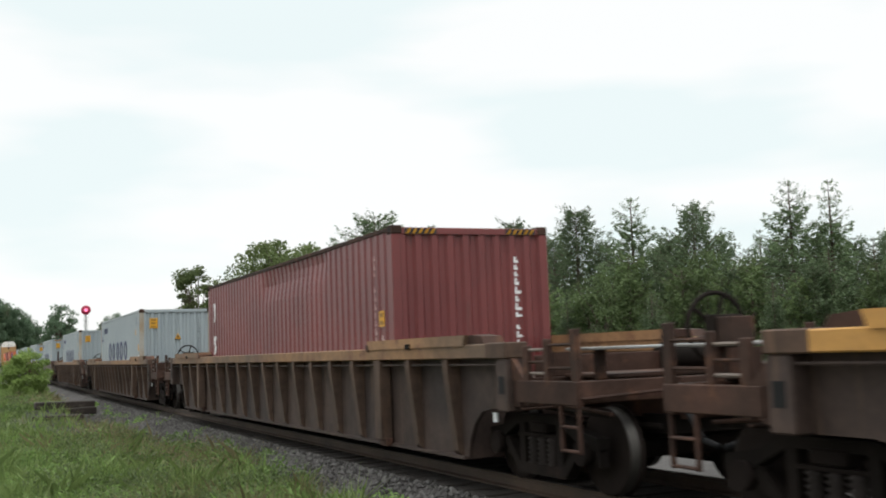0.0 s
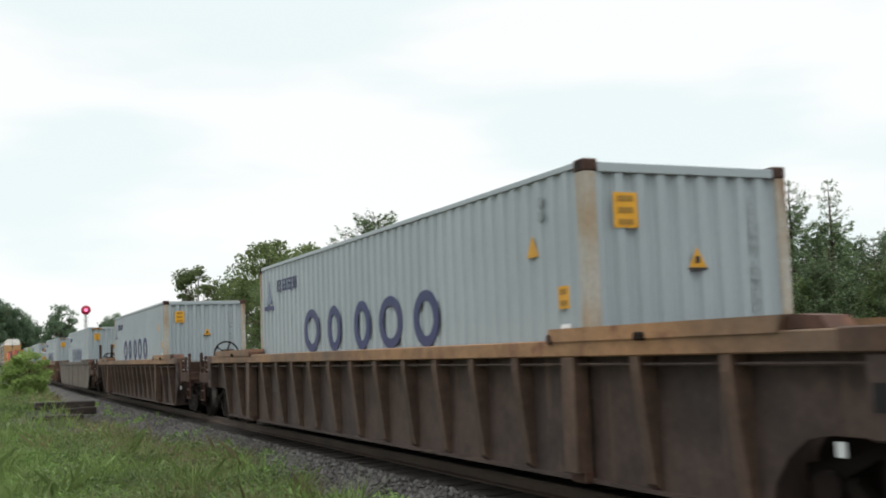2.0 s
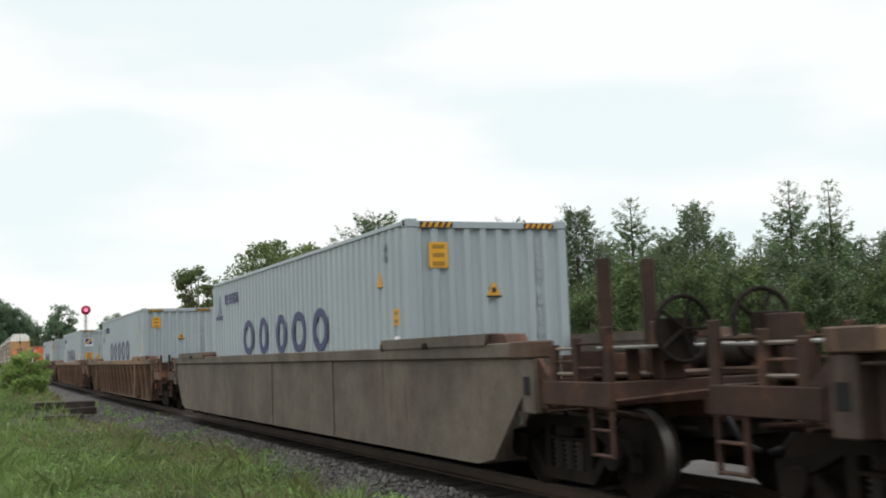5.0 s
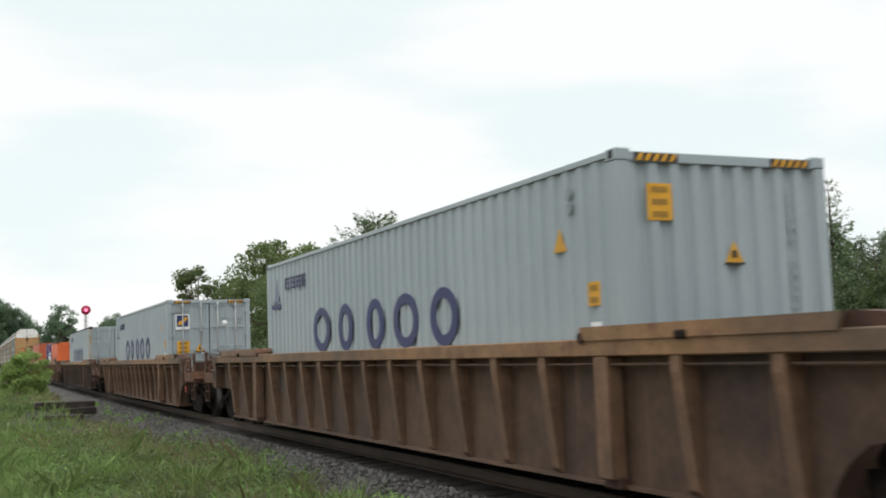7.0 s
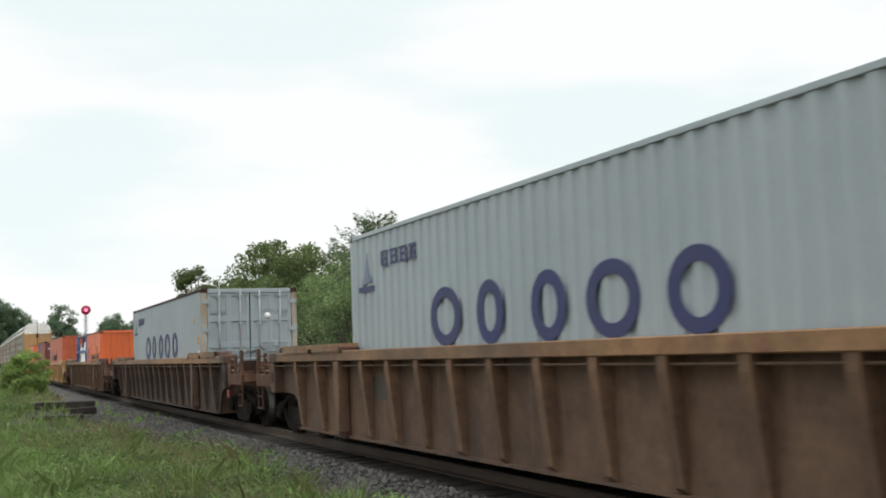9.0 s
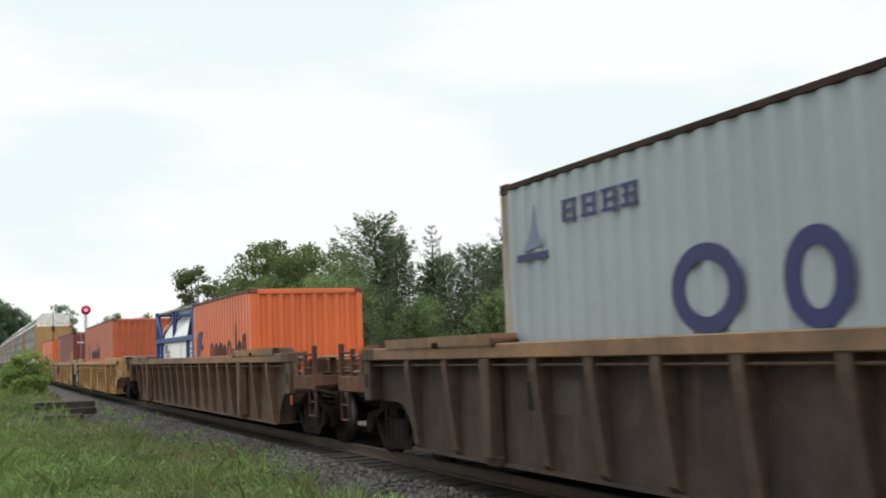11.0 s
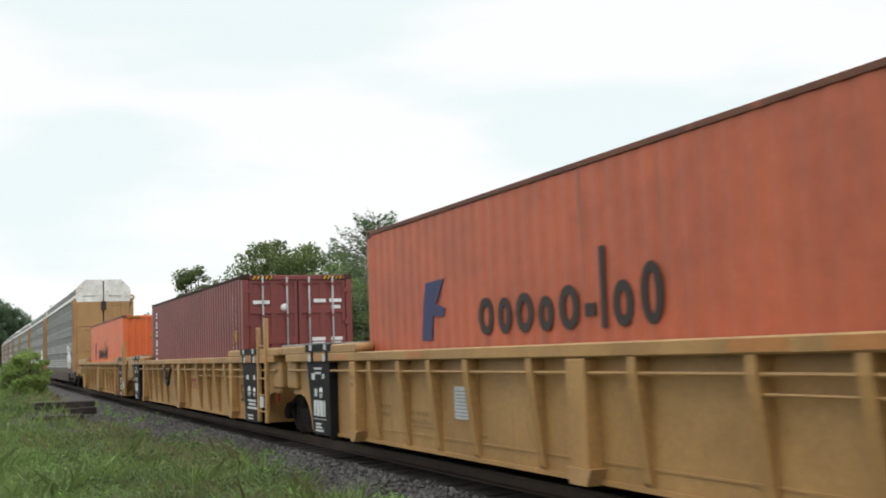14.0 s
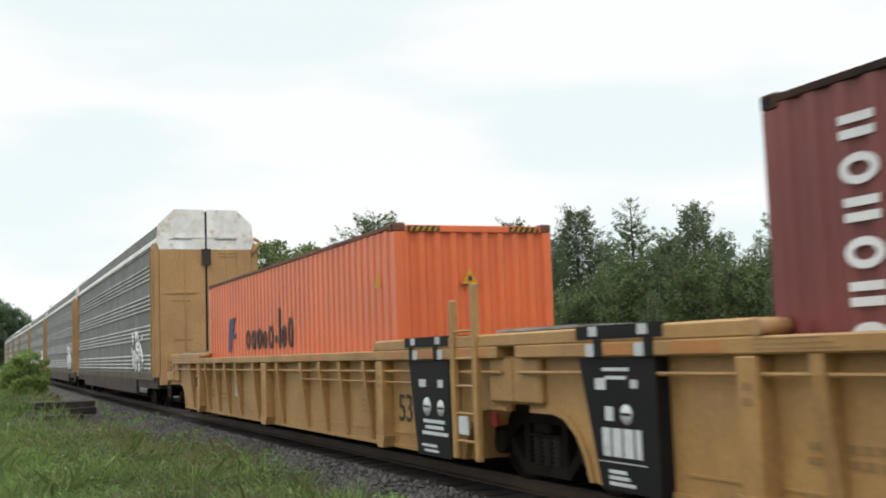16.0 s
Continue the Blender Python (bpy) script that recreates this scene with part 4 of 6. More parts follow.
def grey_marks(c, doors=False, height=2.896):
    """Blue oval shapes low on the side, small badge at the rear, plates and code bars."""
    base = 1.10
    for x, w, kind in ((-2.67, 0.88, 0), (-1.47, 0.66, 0), (-0.17, 0.70, 0), (0.98, 0.88, 0), (2.22, 0.82, 0)):
        bm = oval_ring(x, base + 0.45, w / 2, 0.36, 0.17, -1.219, -1.211)
        part("blue_shape", bm, M_BLUE, c, "large dark blue painted oval shape")
    part("badge", prism([(-5.62, 2.12), (-5.22, 2.16), (-5.3, 2.28), (-5.36, 2.58), (-5.45, 2.3)], -1.219, -1.212), M_SOFTBLUE, c)
    part("badge_bar", boxes((-5.75, -5.1, -1.219, -1.212, 2.02, 2.10)), M_BLUE, c)
    for k, x in enumerate((-4.8, -4.45, -4.1, -3.78)):
        part("blue_block", boxes((x, x + 0.27, -1.219, -1.212, 2.34, 2.37), (x, x + 0.27, -1.219, -1.212, 2.52, 2.55), (x + 0.02 * k, x + 0.02 * k + 0.05, -1.219, -1.212, 2.34, 2.55), (x + 0.2, x + 0.25, -1.219, -1.212, 2.31 + 0.05 * (k % 2), 2.54), (x + 0.03, x + 0.24, -1.219, -1.212, 2.43, 2.46)), M_BLUE, c)
    triangle(c, 5.05, -1.212, 2.05, 0.24, False)
    placard(c, 5.62, -1.208, 1.50, 1.72, 0.2, False, 2)
    part("data_plate", boxes((5.55, 5.72, -1.212, -1.207, 1.15, 1.35)), M_WHITE, c)
    if not doors:
        placard(c, 6.081, -0.76, 2.24, 2.58, 0.27, True)
        triangle(c, 6.081, 0.05, 1.86, 0.21, True)
        code_column(c, 6.079, 0.72, 0.62, 2.5, 0.09, M_GREYINK, True, 6, "end_code")
        bm = bmesh.new()
        for k in range(2):
            box(bm, 5.2, 5.28, -1.216, -1.211, 2.4 + k * 0.14, 2.5 + k * 0.14)
        tagged(part("side_code", bm, M_GREYINK, c), kind="stuff")


def code_column(c, x, y, z0, z1, w, material, on_end, seed, name):
    """An upright line of small unreadable marks."""
    rnd = random.Random(seed)
    bm = bmesh.new()
    z = z0
    while z < z1:
        h = rnd.uniform(0.055, 0.10)
        if rnd.random() < 0.86:
            w2 = w * rnd.uniform(0.55, 1.0)
            if on_end:
                box(bm, x, x + 0.004, y, y + w2, z, z + h * 0.45)
                box(bm, x, x + 0.004, y, y + w * 0.35, z + h * 0.45, z + h)
            else:
                box(bm, x, x + w2, y, y + 0.005, z, z + h * 0.45)
                box(bm, x, x + w * 0.35, y, y + 0.005, z + h * 0.45, z + h)
        z += h + 0.03
    tagged(part(name, bm, material, c), kind="stuff")


M_PINKISH = mat("faded_white_code", (0.50, 0.38, 0.36), (0.36, 0.22, 0.21), rough=0.6)


def door_marks(c, badge, ink):
    x = 6.081 - 0.012
    if badge:
        p = part("door_badge", boxes((x - 0.006, x, -0.98, -0.58, 2.02, 2.46)), M_WHITE, c)
        part("badge_field", boxes((x, x + 0.004, -0.95, -0.61, 2.10, 2.43)), M_BLUE, p)
        part("badge_wave", prism([(-0.93, 2.15), (-0.8, 2.16), (-0.63, 2.33), (-0.63, 2.39), (-0.72, 2.36), (-0.9, 2.22)], x + 0.004, x + 0.007, "x"), M_SIGN, p)
        placard(c, x - 0.002, -0.76, 1.30, 1.68, 0.36, True)
        triangle(c, x - 0.002, -0.28, 1.38, 0.26, True)
    bm = bmesh.new()
    for y0, y1, z in ((-0.98, -0.62, 2.5 if badge else 2.26), (0.35, 0.62, 2.28), (0.70, 0.98, 2.28), (0.75, 0.95, 2.14), (0.3, 0.6, 1.45), (0.3, 0.58, 1.35), (0.72, 0.98, 1.45), (0.72, 0.96, 1.35), (0.72, 0.98, 1.25)):
        box(bm, x - 0.003, x + 0.003, y0, y1, z, z + 0.075)
    tagged(part("door_code", bm, ink, c), kind="stuff")
    disc = lathe([(x - 0.003, 0.004), (x - 0.003, 0.085), (x + 0.003, 0.085), (x + 0.003, 0.004)], 16, "x")
    bmesh.ops.translate(disc, vec=(0, -0.3 if ink is M_WHITE else 0.45, 2.18), verts=disc.verts[:])
    part("door_disc", disc, M_WHITE, c)


def red_marks(c):
    code_column(c, 5.36, -1.217, 0.78, 2.45, 0.07, M_PINKISH, False, 3, "side_code")
    code_column(c, 5.62, -1.217, 0.78, 1.35, 0.10, M_PINKISH, False, 4, "side_code")
    code_column(c, 6.079, 0.66, 0.55, 2.45, 0.10, M_WHITE, True, 5, "end_code")
    placard(c, 5.62, -1.211, 1.50, 1.72, 0.2, False, 2)
    part("white_slash", prism([(-5.5, 2.42), (-5.3, 2.42), (-5.3, 2.1), (-5.4, 2.0), (-5.52, 1.98), (-5.42, 2.1)], -1.218, -1.211), M_WHITE, c)
    part("white_curl", prism([(-5.5, 1.66), (-5.25, 1.66), (-5.25, 1.58), (-5.38, 1.52), (-5.25, 1.4), (-5.32, 1.26), (-5.5, 1.22), (-5.42, 1.4), (-5.5, 1.52)], -1.218, -1.211), M_WHITE, c)


def orange_marks(c, tank=False, big=1.0, x_badge=-4.2, x_text=-3.0, height=2.896, low=1.27):
    """A blue slanted badge and a row of dark worn blocks low on the side."""
    hl = 6.096 if not tank else 3.03
    b = low
    bx = x_badge
    part("blue_badge", prism([(bx, b), (bx + 0.28 * big, b), (bx + 0.34 * big, b + 0.3), (bx + 0.62 * big, b + 0.28), (bx + 0.66 * big, b + 0.38), (bx + 0.42 * big, b + 0.44), (bx + 0.66 * big, b + 0.74), (bx + 0.15 * big, b + 0.72), (bx + 0.08 * big, b + 0.5)], -1.219, -1.211), M_BLUE, c, "slanted blue painted badge")
    rnd = random.Random(5)
    x = x_text
    for k in range(9):
        w = (0.34, 0.28, 0.34, 0.28, 0.34, 0.16, 0.08, 0.3, 0.3)[k] * big
        hgt = (0.42, 0.40, 0.42, 0.36, 0.44, 0.12, 0.75, 0.42, 0.55)[k]
        z = b + 0.02 + (0.12 if k == 5 else 0)
        if k in (5, 6):
            part("dark_shape", boxes((x, x + w, -1.219, -1.211, z, z + hgt)), M_INK, c)
        else:
            part("dark_shape", oval_ring(x + w / 2, z + hgt / 2, w / 2, hgt / 2, 0.115, -1.219, -1.211, 14), M_INK, c)
        x += w + 0.09 * big


def make_tank(name, label):
    """Twenty foot tank container: blue frame round a white tank, grey walkway on top."""
    c = tagged(new(name), label, "tank container", "containers on the train")
    hl, hw, H = 3.029, 1.219, 2.591
    prof = [(-2.82, 0.02), (-2.80, 0.4), (-2.72, 0.75), (-2.56, 1.0), (-2.35, 1.12), (-2.2, 1.14), (2.2, 1.14), (2.35, 1.12), (2.56, 1.0), (2.72, 0.75), (2.80, 0.4), (2.82, 0.02)]
    bm = lathe(prof, 48, "x")
    for v in bm.verts:
        r = math.hypot(v.co.y, v.co.z)
        if r > 1e-6:
            a, b = abs(v.co.y / r), abs(v.co.z / r)
            f = (a ** 3.4 + b ** 3.4) ** (-1 / 3.4)
            f = 1 + (f - 1) * 0.9
            v.co.y, v.co.z = v.co.y * min(f, 1.15), v.co.z * min(f, 1.15) * 1.0
    bmesh.ops.translate(bm, vec=(0, 0, 1.31), verts=bm.verts[:])
    tank = part("tank", bm, M_TANK, c, "white clad cylindrical tank")
    for s in (-1, 1):
        for e in (-1, 1):
            part("corner_post", boxes((min(e * (hl - 0.16), e * hl), max(e * (hl - 0.16), e * hl), *sorted((s * (hw - 0.14), s * hw)), 0.1, H - 0.1), bevel=0.015), M_FRAMEBLUE, c)
            for z0, z1 in ((0, 0.118), (H - 0.118, H)):
                part("corner_casting", boxes((min(e * (hl - 0.178), e * (hl + 0.002)), max(e * (hl - 0.178), e * (hl + 0.002)), *sorted((s * (hw - 0.16), s * (hw + 0.002))), z0, z1), bevel=0.012), M_FRAMEBLUE, c)
            part("diagonal_brace", rods(((e * (hl - 0.1), s * (hw - 0.06), H - 0.1), (e * (hl - 0.85), s * (hw - 0.06), 1.72), 0.062, 8)), M_FRAMEBLUE, c)
            part("lower_strut", boxes((min(e * 2.02, e * 2.14), max(e * 2.02, e * 2.14), *sorted((s * (hw - 0.10), s * hw)), 0.1, 1.64)), M_FRAMEBLUE, c)
        part("side_rail", boxes((-hl + 0.16, hl - 0.16, *sorted((s * (hw - 0.10), s * (hw - 0.004))), 1.64, 1.78), bevel=0.015), M_FRAMEBLUE, c)
        part("bottom_rail", boxes((-hl + 0.16, hl - 0.16, *sorted((s * (hw - 0.12), s * hw)), 0.03, 0.15), bevel=0.015), M_FRAMEBLUE, c)
        part("walkway", boxes((-hl + 0.15, hl - 0.15, *sorted((s * 0.55, s * 1.12)), H - 0.06, H - 0.02)), M_GALV, c)
        part("walkway_edge", boxes((-hl + 0.15, hl - 0.15, *sorted((s * 1.12, s * 1.15)), H - 0.07, H - 0.015)), M_GALV, c)
        part("walkway_strut", rods(((-0.45, s * 1.1, 1.75), (-0.45, s * 1.1, H - 0.05), 0.04, 8), ((-0.45, s * 1.1, 1.82), (0.25, s * 1.1, H - 0.06), 0.04, 8)), M_FRAMEBLUE, c)
    for e in (-1, 1):
        part("end_beam", boxes((min(e * (hl - 0.12), e * hl), max(e * (hl - 0.12), e * hl), -hw + 0.15, hw - 0.15, H - 0.12, H - 0.0), bevel=0.015), M_FRAMEBLUE, c)
        part("end_sill", boxes((min(e * (hl - 0.12), e * hl), max(e * (hl - 0.12), e * hl), -hw + 0.15, hw - 0.15, 0.02, 0.15), bevel=0.015), M_FRAMEBLUE, c)
        part("end_ring", boxes((min(e * 2.7, e * 3.0), max(e * 2.7, e * 3.0), -0.75, -0.63, 0.1, H - 0.1), (min(e * 2.7, e * 3.0), max(e * 2.7, e * 3.0), 0.63, 0.75, 0.1, H - 0.1)), M_FRAMEBLUE, c)
    for x in (-2.3,):
        strap = bmesh.new()
        arc = [(-1.155, 1.62), (-1.12, 1.95), (-0.98, 2.22), (-0.72, 2.40), (-0.3, 2.47)]
        for p, q in zip(arc, arc[1:]):
            rod(strap, (x + 1.3 * (p[1] - 1.62), p[0], p[1]), (x + 1.3 * (q[1] - 1.62), q[0], q[1]), 0.022, 6)
        part("strap", strap, M_BLACK, tank, "thin black strap over the tank")
    for x in (-2.45, -0.75, 0.9, 2.3):
        seam = [(-1.14, 0.9), (-1.165, 1.32), (-1.135, 1.75), (-1.03, 2.12), (-0.75, 2.36), (-0.35, 2.45)]
        bm = bmesh.new()
        for p, q in zip(seam, seam[1:]):
            rod(bm, (x, p[0], p[1]), (x, q[0], q[1]), 0.009, 5)
        part("cladding_seam", bm, M_TANK, tank)
    tagged(part("tank_mark", boxes(*[(x, x + w, -1.165, -1.142, 1.32, 1.32 + h) for x, w, h in ((-1.72, 0.07, 0.26), (-1.56, 0.07, 0.26), (-1.40, 0.07, 0.26), (-1.26, 0.1, 0.12), (-1.06, 0.18, 0.07), (-2.2, 0.05, 0.22), (-2.08, 0.12, 0.06))]), M_GREYINK, tank), kind="stuff")
    part("tank_swoosh", prism([(-1.75, 1.22), (-1.4, 1.28), (-1.0, 1.28), (-0.75, 1.22), (-1.0, 1.25), (-1.4, 1.25)], -1.165, -1.142), M_REDLENS, tank)
    bars_block(tank, M_GREYINK, 2.25, 2.8, 1.05, 1.5, -1.16, 4, "tank_data", seed=9)
    return c


def make_autorack(name, label, gantry=True):
    """Covered car carrier: ribbed grey screens, yellow ends, white roof with chamfered edges."""
    car = tagged(new(name), label, "railway car", "cars of the train")
    HL, W = 13.1, 1.52
    part("deck", boxes((-HL, HL, -1.45, 1.45, 0.62, 0.98), (-HL - 1.6, HL + 1.6, -0.35, 0.35, 0.70, 1.05), bevel=0.02), M_BROWN, car)
    part("side_sill", boxes((-9.0, 9.0, -1.5, -1.40, 0.42, 0.9), (-9.0, 9.0, 1.40, 1.5, 0.42, 0.9)), M_BROWN, car)
    bm = prism([(-1.42, 4.80), (1.42, 4.80), (1.44, 4.92), (1.36, 5.40), (0.92, 5.84), (-0.92, 5.84), (-1.36, 5.40), (-1.44, 4.92)], -HL + 0.12, HL - 0.12, "x")
    part("roof", bm, M_RACKWHITE, car)
    for s in (-1, 1):
        n = 12
        for k in range(n):
            x0 = -HL + 0.55 + k * (2 * HL - 1.1) / n
            x1 = x0 + (2 * HL - 1.1) / n - 0.06
            bm = bmesh.new()
            box(bm, x0, x1, *sorted((s * 1.42, s * 1.45)), 0.98, 4.86)
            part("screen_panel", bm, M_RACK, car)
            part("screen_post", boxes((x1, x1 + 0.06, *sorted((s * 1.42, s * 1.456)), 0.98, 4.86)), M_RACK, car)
        # Ridges in the lightened metal, drawn as bright lines over the darker screens.
        for j in range(17):
            z = 1.18 + (j // 4) * 0.90 + (j % 4) * 0.13
            part("screen_ridge", prism([(s * 1.45, z), (s * 1.488, z + 0.012), (s * 1.488, z + 0.03), (s * 1.45, z + 0.075)], -HL + 0.5, HL - 0.5, "x"), M_LIT_RIDGE, car)
        part("sill_band", boxes((-HL + 0.3, HL - 0.3, *sorted((s * 1.44, s * 1.50)), 0.86, 1.10), bevel=0.01), M_TAUPE, car)
        part("roof_edge", boxes((-HL + 0.1, HL - 0.1, *sorted((s * 1.375, s * 1.415)), 4.94, 5.40)), M_RACK, car)
        for e in (-1, 1):
            part("end_post", boxes((min(e * (HL - 0.5), e * HL), max(e * (HL - 0.5), e * HL), *sorted((s * 1.36, s * 1.525)), 0.95, 4.90), bevel=0.02), M_RACKYEL, car)
            rung = part("rung", rods(((e * (HL - 0.40), s * 1.56, 1.3), (e * (HL - 0.08), s * 1.56, 1.3), 0.018, 6)), M_RACKYEL, car)
            for k in range(1, 10):
                shared("rung", rung.data, car, pose(0, 0, 0.35 * k))
            for x in (HL - 0.42, HL - 0.06):
                part("ladder_stile", boxes((e * x - 0.025, e * x + 0.025, *sorted((s * 1.52, s * 1.58)), 1.1, 4.7)), M_RACKYEL, car)
        part("eave", boxes((-HL + 0.1, HL - 0.1, *sorted((s * 1.40, s * 1.50)), 4.86, 4.94)), M_RACKWHITE, car)
        scrawl, rnd = bmesh.new(), random.Random(17)
        for k in range(26):
            x, z = 8.1 + 2.3 * rnd.random(), 1.15 + 1.15 * rnd.random()
            for _ in range(3):
                x2, z2 = x + rnd.uniform(-0.3, 0.3), min(max(z + rnd.uniform(-0.35, 0.35), 1.13), 2.4)
                rod(scrawl, (x, s * 1.492, z), (x2, s * 1.492, z2), 0.022, 4)
                x, z = x2, z2
        tagged(part("graffiti", scrawl, M_WHITE, car), kind="stuff")
    for e in (-1, 1):
        for s in (-1, 1):
            y0, y1 = 0.03, 1.36
            low = [(s * y0, 1.0), (s * y1, 1.0), (s * y1, 4.70), (s * y0, 4.70)]
            d = part("end_door", prism(low, *sorted((e * (HL - 0.05), e * (HL + 0.02))), "x"), M_RACKYEL, car, "weathered yellow end door leaf")
            up = [(s * y0, 4.705), (s * y1, 4.705), (s * 1.44, 4.92), (s * 1.40, 5.45), (s * 0.93, 5.90), (s * y0, 5.90)]
            u = part("end_door_top", prism(up, *sorted((e * (HL - 0.05), e * (HL + 0.025))), "x"), M_RACKWHITE, car, "white chamfered top of the end door")
            part("door_batten", boxes((min(e * (HL + 0.02), e * (HL + 0.05)), max(e * (HL + 0.02), e * (HL + 0.05)), *sorted((s * 0.6, s * 0.64)), 1.1, 4.65), (min(e * (HL + 0.02), e * (HL + 0.05)), max(e * (HL + 0.02), e * (HL + 0.05)), *sorted((s * 0.25, s * 1.2)), 3.4, 3.44)), M_RACKYEL, d)
            part("top_batten", boxes((min(e * (HL + 0.024), e * (HL + 0.05)), max(e * (HL + 0.024), e * (HL + 0.05)), *sorted((s * 0.15, s * 0.95)), 5.05, 5.12), (min(e * (HL + 0.024), e * (HL + 0.05)), max(e * (HL + 0.024), e * (HL + 0.05)), *sorted((s * 0.5, s * 0.56)), 5.1, 5.6)), M_RACKWHITE, u)
        part("corner_hook", rods(((e * (HL + 0.02), 1.40, 4.55), (e * (HL + 0.02), 1.62, 4.95), 0.05, 8), ((e * (HL + 0.02), 1.62, 4.95), (e * (HL + 0.02), 1.44, 5.05), 0.05, 8)), M_RACKYEL, car)
        for z, y in ((3.15, -0.75), (2.0, -0.7), (4.55, 0.65), (4.45, 0.68)):
            part("door_print", boxes((min(e * (HL + 0.02), e * (HL + 0.024)), max(e * (HL + 0.02), e * (HL + 0.024)), y - 0.28, y + 0.28, z, z + 0.05)), M_DIM, car)
        for y in (-0.75, 0.6):
            part("top_print", boxes((min(e * (HL + 0.025), e * (HL + 0.03)), max(e * (HL + 0.025), e * (HL + 0.03)), y - 0.33, y + 0.33, 4.98, 5.02)), M_GREYINK, car)
        part("door_gap", boxes((min(e * (HL - 0.06), e * (HL + 0.03)), max(e * (HL - 0.06), e * (HL + 0.03)), -0.03, 0.03, 1.0, 5.85)), M_BLACK, car)
        part("door_lock", boxes((min(e * (HL + 0.03), e * (HL + 0.1)), max(e * (HL + 0.03), e * (HL + 0.1)), -0.13, 0.13, 4.25, 4.72)), M_INK, car)
        part("end_sill", boxes((min(e * (HL + 0.05), e * (HL + 0.3)), max(e * (HL + 0.05), e * (HL + 0.3)), -1.4, 1.4, 0.75, 1.05)), M_RACKYEL, car)
        make_truck(e * 9.9, car)
    return car


# ---- the train, front to rear: distance of each centre behind the mark on the track at 0 s ----
brown = make_well_car("well_car", "brown weathered steel well car with ribbed sides", M_BROWN, M_BROWN_TOP, brake=-1)
brown_plain = make_well_car("well_car", "rust-brown steel well car with ribbed sides and rusty orange-lit top chord", M_RUSTY, M_BROWN_TOP)
taupe = make_well_car("well_car", "grey-brown well car with smooth side sheets and tall end posts", M_TAUPE, M_TAUPE, smooth=True, brake=1, tall=1)
moving = []
cars = {}
cars["Z"] = brown
cars["A"] = copy_thing(brown, Matrix())
cars["B"] = copy_thing(brown, Matrix())
cars["C"] = copy_thing(brown, Matrix())
cars["D"] = taupe
cars["E"] = brown_plain
for k in "FGH":
    cars[k] = copy_thing(brown_plain, Matrix())
cars["I"] = make_yellow_unit("well_car", "yellow leading unit of an articulated well car", 9.75, 9.94, 11.6, 0, False, True, False)
cars["J"] = make_yellow_unit("well_car", "yellow middle unit of an articulated well car", 0, 9.75, 0, 0, True, True, True)
cars["K"] = make_yellow_unit("well_car", "yellow rear unit of an articulated well car", 0, 9.65, 0, 11.5, True, False, True)
rack = make_autorack("autorack", "grey screened car carrier with yellow ends and white roof")
cars["L"] = rack
for k in ("M", "N", "O", "P", "Q", "R"):
    cars[k] = copy_thing(rack, Matrix())
# Yellow-orange highlight on the leading brown car's chord and guides, put into the colour.
M_LIT_OCHRE = mat("lit_ochre_chord_tone", (0.48, 0.25, 0.065), (0.34, 0.18, 0.06), (0.2, 0.1, 0.05), rough=0.6, wear_amount=0.35)
for ob in cars["Z"].children:
    if ob.name.split(".")[0] in ("top_chord", "container_guide"):
        ob.material_slots[0].link = "OBJECT"
        ob.material_slots[0].material = M_LIT_OCHRE
for ob in cars["G"].children:
    kind_of = ob.name.split(".")[0]
    if kind_of in ("side_wall", "rib", "guide_post", "corner_post", "bottom_chord"):
        ob.material_slots[0].link = "OBJECT"
        ob.material_slots[0].material = M_RIB if kind_of in ("rib", "guide_post") else M_BROWN
START = {"Z": 4.1, "A": -19.47, "B": -43.03, "C": -66.58, "D": -90.18, "E": -113.66, "F": -137.17, "G": -160.62, "H": -184.09,
         "I": -207.43, "J": -227.31, "K": -246.81, "L": -272.2}
for k, prev in zip("MNOPQR", "LMNOPQ"):
    START[k] = START[prev] - 28.2

SEAT = 0.306
loads = []
def red_dent(x, z):
    """A long crease pushed into the upper side."""
    line = 2.36 + 0.045 * (x + 0.9)
    if not (-1.2 < x < 3.3 and z > line - 0.35):
        return 0.0
    f = max(0.0, 1 - abs(z - line - 0.12) / 0.35) * min(1.0, (x + 1.2) / 0.5, (3.3 - x) / 0.4)
    return 0.045 * f


red = make_container("container", "dark red corrugated shipping container with a dented side", M_RED, height=2.875, rail=M_GRIME, dent=red_dent, fold=0.02)
red_marks(red)
loads.append((red, START["A"]))
grey = make_container("container", "pale grey shipping container with rusty corner posts and blue shapes", M_GREY, post=M_RUSTPOST, stripes=False)
grey_marks(grey)
grey_clean = make_container("container", "pale grey corrugated shipping container with blue shapes", M_GREY)
grey_marks(grey_clean)
loads += [(grey, START["B"]), (copy_thing(grey, Matrix()), START["C"]), (grey_clean, START["E"]), (copy_thing(grey_clean, Matrix()), START["D"])]
grey_door = make_container("container", "pale grey shipping container with its doors ahead", M_GREY, doors=True)
grey_marks(grey_door, doors=True)
door_marks(grey_door, True, M_GREYINK)
grey_rust = make_container("container", "pale grey shipping container with rust-streaked door frame", M_GREY, doors=True, post=M_RUSTPOST, rail=M_GRIME, stripes=False)
grey_marks(grey_rust, doors=True)
door_marks(grey_rust, False, M_GREYINK)
loads += [(grey_door, START["F"]), (grey_rust, START["G"])]
short_orange = make_container("container", "short bright orange shipping container with worn dark markings", M_ORANGE, length=6.058, height=2.56, rail=M_RUSTRAIL, stripes=False)
orange_marks(short_orange, tank=True, x_badge=-2.62, x_text=-1.0, big=1.15, low=1.08)
loads.append((short_orange, START["H"] + 3.07))
